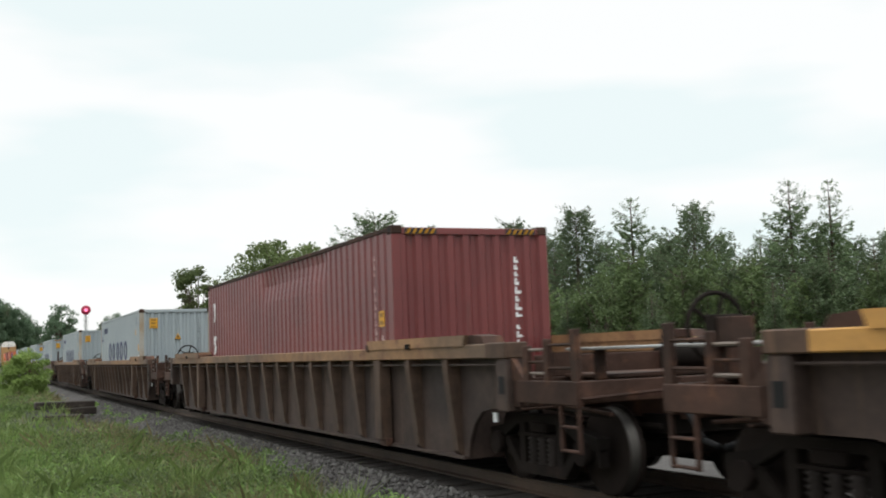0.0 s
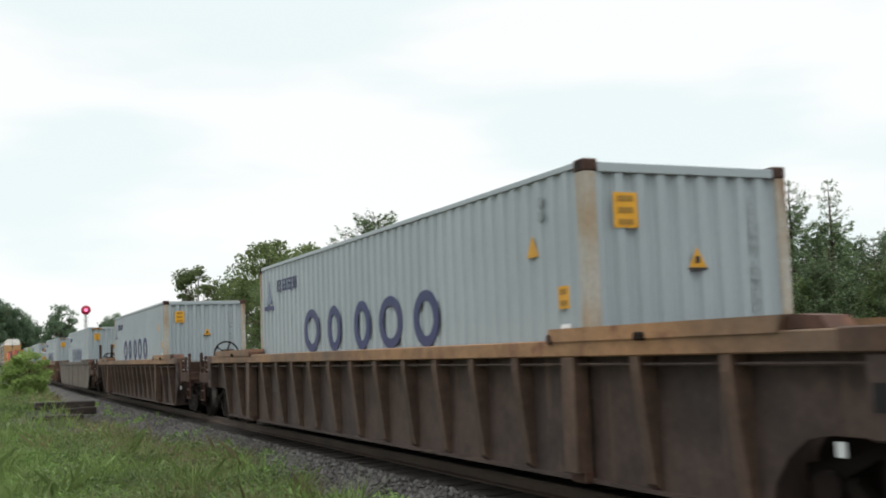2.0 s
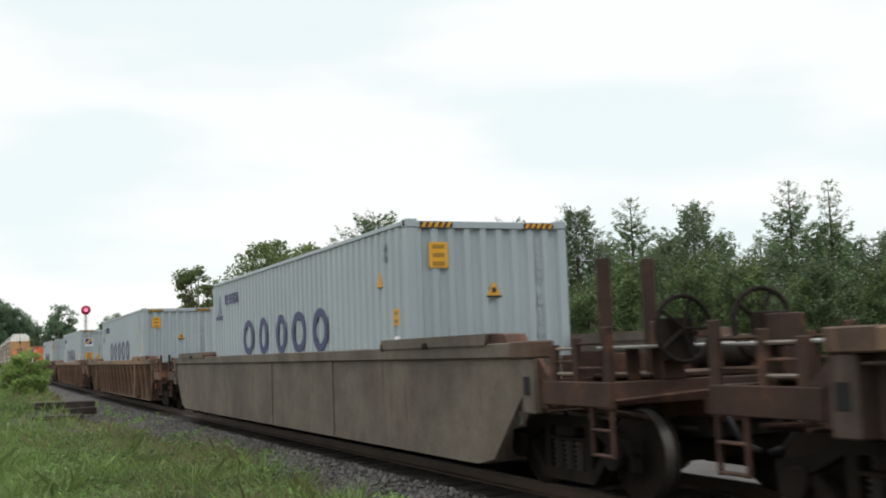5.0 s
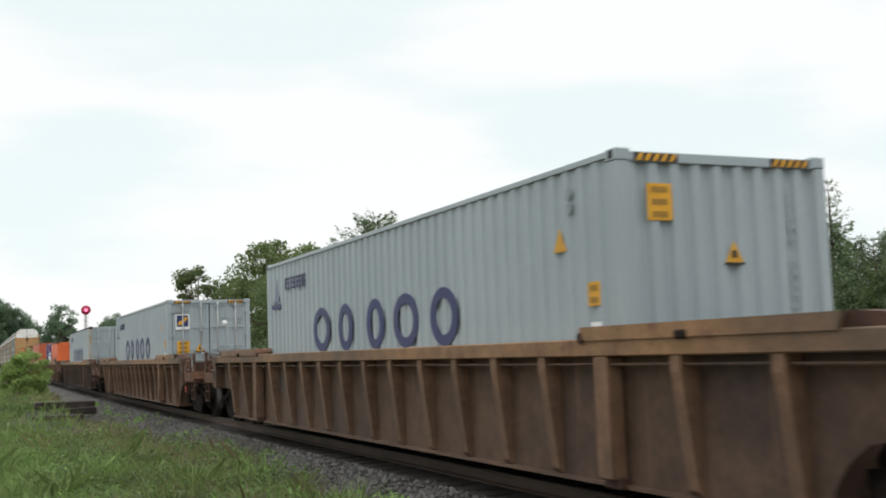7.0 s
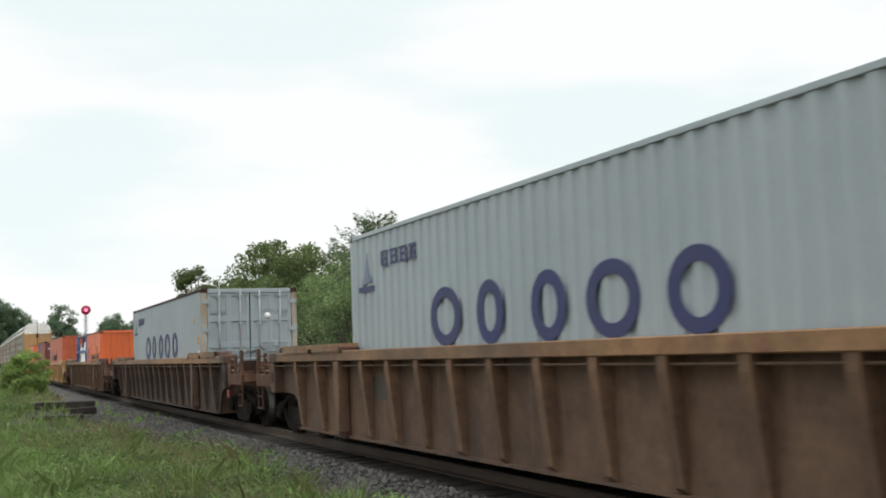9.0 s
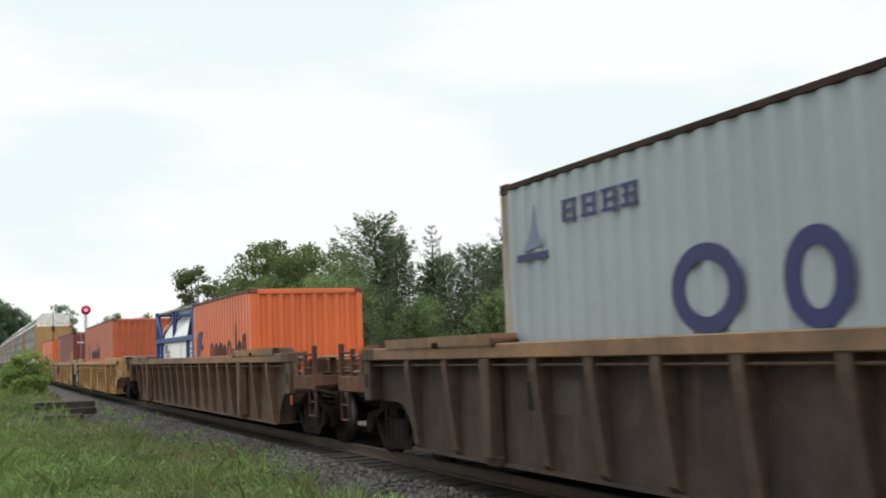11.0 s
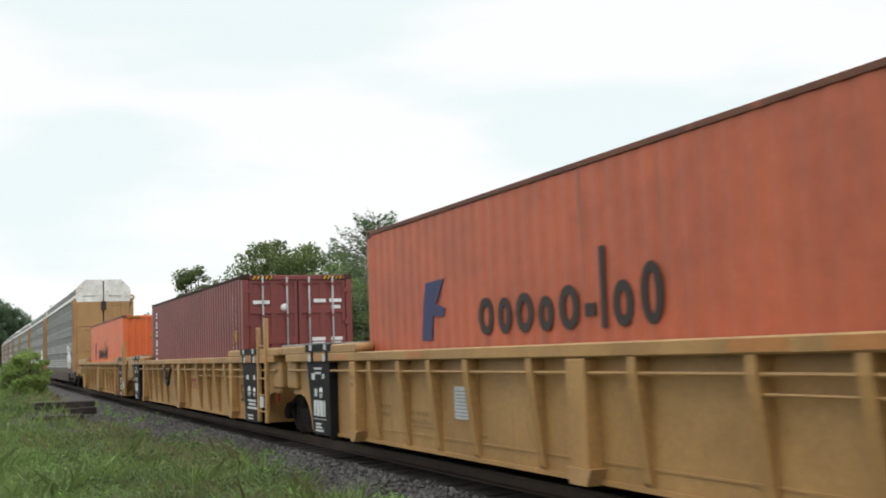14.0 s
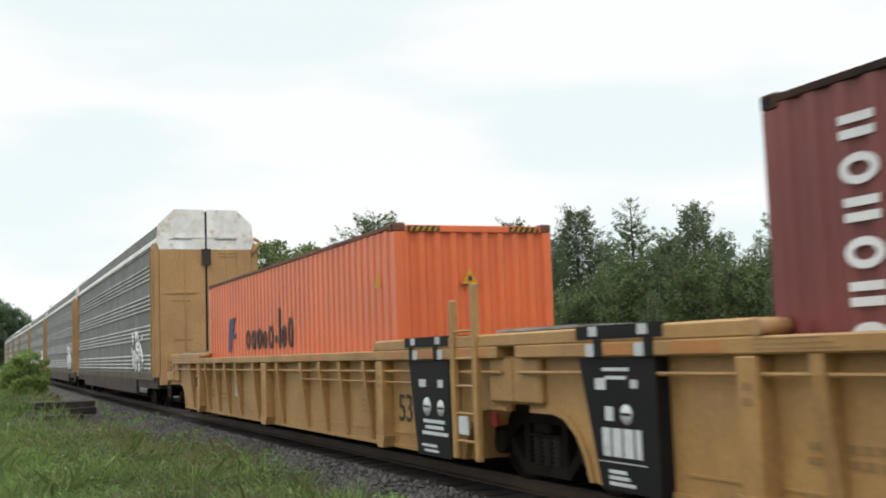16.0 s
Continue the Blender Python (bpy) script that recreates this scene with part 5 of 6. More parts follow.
loads.append((make_tank("tank_container", "white tank container in a blue steel frame"), START["H"] - 3.05))
old_orange = make_container("container", "faded orange shipping container with a smooth patched side", M_OLDORANGE, fold=0.009, rail=M_RUSTRAIL, stripes=False)
orange_marks(old_orange, x_badge=-4.15, x_text=-2.5, big=1.12)
loads.append((old_orange, START["I"]))
maroon = make_container("container", "maroon corrugated shipping container with doors and white markings", M_MAROON, doors=True, rail=M_GRIME)
door_marks(maroon, False, M_WHITE)
for k in range(6):
    z = 1.02 + k * 0.275
    if k % 2:
        shape = boxes((-5.36, -5.06, -1.219, -1.211, z + 0.03, z + 0.09), (-5.36, -5.06, -1.219, -1.211, z + 0.13, z + 0.19))
    else:
        shape = oval_ring(-5.21, z + 0.1, 0.17, 0.105, 0.07, -1.219, -1.211, 14)
    part("white_shape", shape, M_WHITE, maroon)
code_column(maroon, 5.12, -1.217, 0.75, 2.45, 0.10, M_PINKISH, False, 7, "side_code")
code_column(maroon, 5.42, -1.217, 0.75, 1.40, 0.10, M_PINKISH, False, 8, "side_code")
code_column(maroon, 5.42, -1.217, 1.80, 2.45, 0.10, M_PINKISH, False, 9, "side_code")
placard(maroon, 5.45, -1.218, 1.50, 1.72, 0.2, False, 2)
loads.append((maroon, START["J"]))
new_orange = make_container("container", "bright orange corrugated shipping container with worn dark markings", M_ORANGE, fold=0.022, rail=M_RUSTRAIL)
orange_marks(new_orange, x_badge=-4.1, x_text=-2.45, big=1.12)
triangle(new_orange, 6.081, -0.1, 2.05, 0.24, True)
triangle(new_orange, 5.4, -1.212, 2.05, 0.24, False)
loads.append((new_orange, START["K"]))


# ---- the ground: one sheet, ballast bed, track ----
def smooth_step(a, b, v):
    f = min(max((v - a) / (b - a), 0.0), 1.0)
    return f * f * (3 - 2 * f)


def ground_z(x, y):
    """Height of the verge: falls from the ballast shoulder, rises gently away from the camera."""
    d = y - centre_y(x)
    z = -0.62 + 0.42 * smooth_step(-14, -48, x) * smooth_step(-2.2, -4.0, d)
    if d > 0:
        z = -0.75 + 1.0 * smooth_step(5, 14, d)
    z += 0.10 * noise.noise((x * 0.25, y * 0.25, 0.0)) + 0.04 * noise.noise((x * 1.1, y * 1.1, 3.0))
    if abs(d) < 2.6:
        z = min(z, -0.55)
    return z + rise(x)


def grid_mesh(xs, ys, height):
    verts = [(x, y, height(x, y)) for x in xs for y in ys]
    n = len(ys)
    faces = [(i * n + j, (i + 1) * n + j, (i + 1) * n + j + 1, i * n + j + 1) for i in range(len(xs) - 1) for j in range(n - 1)]
    me = bpy.data.meshes.new("sheet")
    me.from_pydata(verts, [], faces)
    for p in me.polygons:
        p.use_smooth = True
    return me


xs = [-2500, -1200, -600, -350] + [-250 + k * 5 for k in range(30)] + [-100 + k * 1.0 for k in range(131)] + [40, 60, 100, 200, 500, 1200, 2500]
ys = [-2500, -1000, -400, -150, -70] + [-40 + k * 2.0 for k in range(13)] + [-15 + k * 0.6 for k in range(60)] + [22 + k * 3 for k in range(10)] + [60, 100, 200, 500, 1200, 2500]
me = grid_mesh(xs, ys, ground_z)
me.materials.append(M_SOIL)
tagged(new("ground", me), "grassy railway verge with bare soil", "ground", kind="structure")


def bed_z(d):
    """Ballast: flat between the tie ends, then a loose shoulder."""
    a = abs(d)
    return -0.175 if a < 1.45 else max(-0.175 - 0.44 * (a - 1.45) / 1.25, -0.60)


bx = [-260 + k * 4.0 for k in range(48)] + [-68 + k * 0.5 for k in range(180)] + [22 + 4 * k for k in range(10)]
bd = [-2.85, -2.6, -2.3, -2.0, -1.7, -1.45, -1.0, -0.5, 0, 0.5, 1.0, 1.45, 1.8, 2.3, 2.85, 3.8, 4.8, 5.8]
verts, faces = [], []
for x in bx:
    for dd in bd:
        verts.append((x, centre_y(x) + dd, rise(x) + bed_z(dd) + (0.035 if abs(dd) > 1.2 else 0.03) * noise.noise((x * 2.3, dd * 2.3, 1.0))))
n = len(bd)
faces = [(i * n + j, (i + 1) * n + j, (i + 1) * n + j + 1, i * n + j + 1) for i in range(len(bx) - 1) for j in range(n - 1)]
me = bpy.data.meshes.new("ballast_bed")
me.from_pydata(verts, [], faces)
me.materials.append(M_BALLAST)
me.materials.append(M_FOULED_SHADE)
# Middle strip takes the fouled tone, with shade beneath the cars painted in.
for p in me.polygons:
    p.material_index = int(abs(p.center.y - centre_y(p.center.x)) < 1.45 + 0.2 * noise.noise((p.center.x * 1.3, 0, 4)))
tagged(new("ballast_bed", me), "grey crushed stone ballast bed under the track", "ballast", kind="structure")

# loose stones on the shoulder towards the camera
rng = np.random.default_rng(4)
octa = np.array([(1, 0, 0), (-1, 0, 0), (0, 1, 0), (0, -1, 0), (0, 0, 1), (0, 0, -1)], float)
tri = np.array([(0, 2, 4), (2, 1, 4), (1, 3, 4), (3, 0, 4), (2, 0, 5), (1, 2, 5), (3, 1, 5), (0, 3, 5)])
count = 30000
ux = -7 - 40 * rng.random(count) ** 1.7
dv = -1.35 - 1.4 * rng.random(count) ** 0.8
zz = np.array([bed_z(v) for v in dv])
yy = dv + np.array([centre_y(u) for u in ux])
size = 0.016 + 0.036 * rng.random(count) ** 1.6
pts = octa[None] * rng.uniform(0.6, 1.35, (count, 6, 1)) * size[:, None, None]
ang = rng.uniform(0, 6.28, count)
ca, sa = np.cos(ang), np.sin(ang)
px = pts[:, :, 0] * ca[:, None] - pts[:, :, 1] * sa[:, None]
py = pts[:, :, 0] * sa[:, None] + pts[:, :, 1] * ca[:, None]
pts = np.stack([px + ux[:, None], py + yy[:, None], pts[:, :, 2] * 0.8 + (zz + rng.uniform(0.0, 0.03, count))[:, None]], 2).reshape(-1, 3)
fc = (tri[None] + 6 * np.arange(count)[:, None, None]).reshape(-1, 3)
me = bpy.data.meshes.new("ballast_stones")
me.from_pydata(pts.tolist(), [], fc.tolist())
M_STONE = leafy("loose_stones", (0.019, 0.017, 0.016), (0.165, 0.156, 0.150))
me.materials.append(M_STONE)
tagged(new("ballast_stones", me), "loose grey ballast stones along the track", "stones", kind="stuff")

# stones strewn beyond the shoulder, where the grass is set back
count = 15000
ux = -20 - 36 * rng.random(count)
dv = -2.55 - 2.2 * rng.random(count) ** 1.3
yy = dv + np.array([centre_y(u) for u in ux])
zz = np.array([ground_z(u, v) for u, v in zip(ux, yy)])
size = rng.uniform(0.022, 0.055, count)
pts = octa[None] * rng.uniform(0.6, 1.35, (count, 6, 1)) * size[:, None, None]
pts = (pts + np.stack([ux, yy, zz + 0.01], 1)[:, None, :]).reshape(-1, 3)
fc = (tri[None] + 6 * np.arange(count)[:, None, None]).reshape(-1, 3)
me = bpy.data.meshes.new("strewn_stones")
me.from_pydata(pts.tolist(), [], fc.tolist())
me.materials.append(M_STONE)
tagged(new("strewn_stones", me), "grey ballast stones strewn over the verge", "stones", kind="stuff")

# rails, ties, plates
rail_prof = [(-0.065, -0.155), (0.065, -0.155), (0.065, -0.14), (0.012, -0.12), (0.012, -0.04), (0.036, -0.03), (0.036, -0.004), (0.03, 0), (-0.03, 0), (-0.036, -0.004), (-0.036, -0.03), (-0.012, -0.04), (-0.012, -0.12), (-0.065, -0.14)]
track = tagged(new("railway_track"), "single track of steel rails on timber ties", "track", kind="structure")
stations = [-260 + 6 * k for k in range(54)]
for g in (-0.7535, 0.7535):
    verts = [(u, centre_y(u) + g + a, b + rise(u)) for u in stations for a, b in rail_prof]
    n = len(rail_prof)
    faces = [(i * n + j, i * n + (j + 1) % n, (i + 1) * n + (j + 1) % n, (i + 1) * n + j) for i in range(len(stations) - 1) for j in range(n)]
    me = bpy.data.meshes.new("rail")
    me.from_pydata(verts, [], faces)
    me.materials.append(M_RAIL)
    me.materials.append(M_TREAD)
    for p in me.polygons:
        if p.index % n in (7,):
            p.material_index = 1
    ob = new("rail", me)
    ob.parent = track
tie_me = None
for k in range(250):
    u = 12 - 0.53 * k
    m = along(u) @ pose(0, random.uniform(-0.04, 0.04), 0, 0, 0, random.uniform(-1.2, 1.2))
    if tie_me is None:
        tie = part("tie", boxes((-0.115, 0.115, -1.30, 1.30, -0.33, -0.157), bevel=0.012), M_TIE, track)
        tie.matrix_basis = m
        tie_me = tie.data
    else:
        shared("tie", tie_me, track, m)

# old ties dumped in the verge
TIES = [(-40.6, -3.36, -0.40, 104, -1, 2.3), (-40.9, -3.30, -0.15, 99, 1, 2.1), (-36.2, -3.85, -0.42, 112, 0, 1.6)]


def dumped_tie(x, y, z, turn, tilt, length=2.4):
    bm = boxes((-length / 2, length / 2, -0.16, 0.16, 0, 0.25), bevel=0.03)
    for v in bm.verts:
        v.co += Vector((0, 0.015 * noise.noise(v.co * 3), 0.02 * noise.noise(v.co * 2.0)))
    ob = part("old_tie", bm, M_TIE)
    ob.matrix_basis = pose(x, y, z, 0, tilt, turn)
    return tagged(ob, "dark weathered discarded railway tie lying in grass", "railway tie", "discarded ties")


for spot in TIES:
    dumped_tie(*spot)


# ---- signal mast on the far side of the track ----
sig = tagged(new("signal_mast"), "slim railway signal mast with a lit red lamp", "signal")
sx, sy = -100.0, 3.08
sig.matrix_basis = pose(sx, sy, -0.6)
part("mast", rods(((0, 0, 0), (0, 0, 6.7), 0.07, 10)), M_GALV, sig)
part("ladder", rods(*[((0.12, -0.16, 2.0 + 0.38 * k), (0.12, 0.16, 2.0 + 0.38 * k), 0.02, 6) for k in range(11)], ((0.12, -0.16, 1.6), (0.12, -0.16, 6.6), 0.02, 6), ((0.12, 0.16, 1.6), (0.12, 0.16, 6.6), 0.02, 6)), M_GALV, sig)
part("foot", boxes((-0.3, 0.3, -0.3, 0.3, -0.3, 0.25), bevel=0.03), M_GALV, sig)
bm = lathe([(0.10, 0.02), (0.10, 0.42), (0.14, 0.42), (0.14, 0.02)], 28, "x")
bmesh.ops.translate(bm, vec=(0, 0, 6.80), verts=bm.verts[:])
part("backboard", bm, mat("dark_red_backboard", (0.40, 0.008, 0.06), rough=0.5), sig, "round dark red backboard")
m_lamp = bpy.data.materials.new("lit_red_lens")
m_lamp.use_nodes = True
m_lamp.node_tree.nodes["Principled BSDF"].inputs["Base Color"].default_value = (0.8, 0.1, 0.2, 1)
m_lamp.node_tree.nodes["Principled BSDF"].inputs["Emission Color"].default_value = (1.0, 0.25, 0.45, 1)
m_lamp.node_tree.nodes["Principled BSDF"].inputs["Emission Strength"].default_value = 1.3
bm = lathe([(0.14, 0.01), (0.14, 0.15), (0.20, 0.13), (0.22, 0.01)], 20, "x")
bmesh.ops.translate(bm, vec=(0, 0, 6.80), verts=bm.verts[:])
part("lamp", bm, m_lamp, sig, "lit red lens")
part("lamp_case", boxes((-0.25, 0.10, -0.18, 0.18, 6.62, 6.98), bevel=0.03), M_BLACK, sig)


# ---- plants ----
def quads(name, centres, us, vs, material):
    """Many small four-cornered leaves: centre, half length vector, half width vector."""
    n = len(centres)
    pts = np.stack([centres - us, centres + vs * 0.9, centres + us, centres - vs * 0.9], 1).reshape(-1, 3)
    me = bpy.data.meshes.new(name)
    me.from_pydata(pts.tolist(), [], np.arange(4 * n).reshape(-1, 4).tolist())
    me.materials.append(material)
    return me


def unit(a):
    return a / np.maximum(np.linalg.norm(a, axis=1, keepdims=True), 1e-6)


def conifer(name, label, seed, height=7.0, spread=1.7, material=None, tip=0.14, boughs=230, taper=0.75, lift=0.0, needles=1.0, ragged=0.35, blunt=0.0):
    """Trunk, boughs turned round the stem that droop and curl up at their ends, hanging twigs, fine needle sprays, an open leader."""
    r = np.random.default_rng(seed)
    tree = tagged(new(name), label, "tree", "trees behind the track")
    part("trunk", rods(((0, 0, -0.5), (0, 0, height * 0.6), 0.016 * height, 9, 0.009 * height), ((0, 0, height * 0.6), (0, 0, height * 0.995), 0.009 * height, 7, 0.008)), M_BARK, tree)
    C, U, V = [], [], []
    limb = bmesh.new()
    lobes = r.uniform(0, 6.28, 6)

    def spray(a, z, L, up, m, fine):
        """One bough with its twigs."""
        out = np.array([math.cos(a), math.sin(a), 0.0])
        side = np.array([-math.sin(a), math.cos(a), 0.0])
        bow = lambda t: out[None] * (L * t)[:, None] + np.array([0, 0, 1.0])[None] * (z + L * (up * t - 0.30 * t * (1 - up) + 0.22 * t ** 3))[:, None]
        e = bow(np.array([0.0, 0.55, 1.0]))
        rod(limb, e[0], e[1], 0.006 + 0.007 * L, 4, 0.004 + 0.004 * L)
        rod(limb, e[1], e[2], 0.004 + 0.004 * L, 4, 0.002)
        t = r.uniform(0.08, 1.0, m) ** 0.75
        w = r.uniform(-1, 1, m) * L * 0.42 * (1.12 - t)
        p = bow(t) + side[None] * w[:, None] + out[None] * (np.abs(w) * 0.45)[:, None]
        p[:, 2] -= np.abs(r.normal(0, 0.10, m)) * min(L, 1.2) + 0.10 * np.abs(w)
        p += r.normal(0, 0.02, (m, 3))
        d = unit(out[None] * 0.8 + side[None] * (np.sign(w) * 0.7)[:, None] + np.array([0, 0, 0.25 * up - 0.12])[None] + r.normal(0, 0.4, (m, 3)))
        ln = r.uniform(0.045, 0.12, m) * fine
        q = unit(np.cross(d, r.normal(0, 1, (m, 3))))
        C.append(p); U.append(d * ln[:, None]); V.append(q * (ln * 0.27)[:, None])

    for k in range(boughs):
        f = ((k + r.random()) / boughs) ** 1.12 * (1 - tip)
        a = 2.39996 * k + r.normal(0, 0.3)
        full = ((1 - f) ** taper) * (1 - blunt) + blunt * math.sqrt(max(1 - f * f, 0))
        lump = 1 + ragged * math.sin(a * 2 + lobes[int(f * 5.99)]) * 0.6
        L = max(0.22, spread * full * lump * r.uniform(1 - ragged, 1.12))
        spray(a, f * height, L, lift + 0.35 * f ** 2, int((16 + 40 * L) * needles), 1.0)
    z = height * (1 - tip)
    while z < height * 0.985:
        g = (height - z) / (height * tip)
        for j in range(5):
            spray(6.283 * j / 5 + r.normal(0, 0.3), z, 0.10 + 0.62 * g ** 0.8 * r.uniform(0.45, 1.25), 0.55, int(9 + 22 * g), 0.7)
        z += 0.20 + 0.14 * r.random()
    part("bough_work", limb, M_BARK, tree)
    me = quads("crown", np.concatenate(C), np.concatenate(U), np.concatenate(V), material or M_SPRUCE)
    ob = new("crown", me)
    ob.parent = tree
    return tree


def broadleaf(name, label, seed, height=9.0, radius=3.2, base=0.3, leaves=9000, leaf=0.11, material=None, clumps=60, group="trees behind the track", category="tree", lumpy=0.55):
    """Trunk, limbs and a crown of leaf clumps with gaps and an uneven outline."""
    r = np.random.default_rng(seed)
    tree = tagged(new(name), label, category, group)
    bm = bmesh.new()
    rod(bm, (0, 0, -0.4), (0, 0, height * 0.55), 0.018 * height, 9, 0.010 * height)
    cs = []
    for k in range(clumps):
        d = r.normal(0, 1, 3)
        d /= np.linalg.norm(d)
        q = r.uniform(0.35, 1.0) ** 0.6
        c = np.array([d[0] * radius * q, d[1] * radius * q, height * (base + (1 - base) * 0.5) + d[2] * q * height * (1 - base) * 0.5])
        cs.append(c)
        s0 = np.array([0, 0, height * r.uniform(0.22, 0.5)])
        mid = s0 * 0.4 + c * 0.6 + np.array([0, 0, 0.04 * height])
        if k < 34:
            rod(bm, s0, mid, 0.007 * height, 5, 0.004 * height)
            rod(bm, mid, c, 0.004 * height, 4, 0.0015 * height)
    part("trunk", bm, M_BARK, tree)
    per = leaves // clumps
    C = []
    for c in cs:
        size = radius * r.uniform(0.16, 0.34) * lumpy * 2
        d = unit(r.normal(0, 1, (per, 3))) * (r.random((per, 1)) ** 0.5) * size
        d[:, 2] *= 0.65
        C.append(c + d)
    C = np.concatenate(C)
    n = len(C)
    u = unit(r.normal(0, 1, (n, 3)) + np.array([0, 0, -0.2]))
    e = unit(np.cross(u, r.normal(0, 1, (n, 3))))
    ln = r.uniform(0.6, 1.2, n) * leaf
    me = quads("crown", C, u * ln[:, None], e * (ln * 0.6)[:, None], material or M_MAPLE)
    ob = new("crown", me)
    ob.parent = tree
    return tree


def stand(tree, x, y, scale=1.0, turn=0.0, z=None, tall=1.0):
    s = Matrix.Diagonal((scale, scale, scale * tall, 1))
    return Matrix.Translation((x, y, ground_z(x, y) if z is None else z)) @ pose(0, 0, 0, 0, 0, turn).to_4x4() @ s


# Haze of the distance put into the leaf colour: lifted darks, bluer green.
M_FAR = leafy("hazed_far_foliage", (0.058, 0.096, 0.057), (0.121, 0.184, 0.106))
spruces = [conifer("spruce", "dark green young spruce with an open leader", 11 + k, 7.0, sp, tip=tp, taper=0.8, lift=0.04, boughs=250, ragged=0.48) for k, (sp, tp) in enumerate(((2.25, 0.20), (2.5, 0.15), (2.05, 0.22)))]
pines = [conifer("pine", "dense dark green pine with upswept boughs", 31 + k, 7.0, 2.3, M_PINE, tip=0.05, boughs=300, taper=0.6, lift=0.30, ragged=0.5, blunt=bl) for k, bl in enumerate((0.35, 0.6))]
youngs = [conifer("larch", "feathery light green young larch in the thicket", 41 + k, 5.0, 1.75, M_THICKET, tip=0.08, boughs=230, taper=0.6, lift=0.12, ragged=0.5, blunt=0.3) for k in range(2)]
maples = [broadleaf("broadleaf_tree", "mid-green broadleaf tree with an airy crown", 51 + k, 9.0, 3.4, 0.22, 8500, 0.125, None, 70, lumpy=0.5) for k in range(2)]
saplings = [broadleaf("sapling", "young leafy green tree in the thicket", 61 + k, 5.0, 1.75, 0.0, 13000, 0.06, M_THICKET, 90, lumpy=0.62) for k in range(3)]
far_trees = [broadleaf("far_tree", "distant dark green tree of the wood", 71 + k, 9.0, 2.5, 0.0, 6500, 0.17, M_FAR, 80, "far wood", lumpy=0.6) for k in range(2)]
slim = [broadleaf("broadleaf_tree", "tall airy broadleaf tree with a high crown", 55, 9.0, 2.0, 0.45, 5000, 0.12, None, 44, lumpy=0.55)]


def view_spot(px, depth, right=0.0):
    """A place by bearing (tangent across the view axis) and distance along that axis."""
    a = 0.42257
    f = Vector((-math.cos(a), math.sin(a)))
    r = Vector((math.sin(a), math.cos(a)))
    p = Vector(EYE[:2]) + depth * f + px * depth * r
    return p.x, p.y


used = set()


def plant(kind, bearing, depth, top, seed=0):
    """Stand a tree at a bearing and depth with its top at height top."""
    src = kind[seed % len(kind)]
    h = {"spruce": 7.0, "pine": 7.0, "broadleaf_tree": 9.0, "sapling": 5.0, "larch": 5.0, "far_tree": 9.0}[src.name.split(".")[0]]
    x, y = view_spot(bearing, depth)
    gz = ground_z(x, y)
    s = (top - gz) / h
    m = stand(src, x, y, s / src.scale[0], seed * 67.0, gz)
    if src.name not in used:
        used.add(src.name)
        src.matrix_basis = m
        return src
    return copy_thing(src, m)


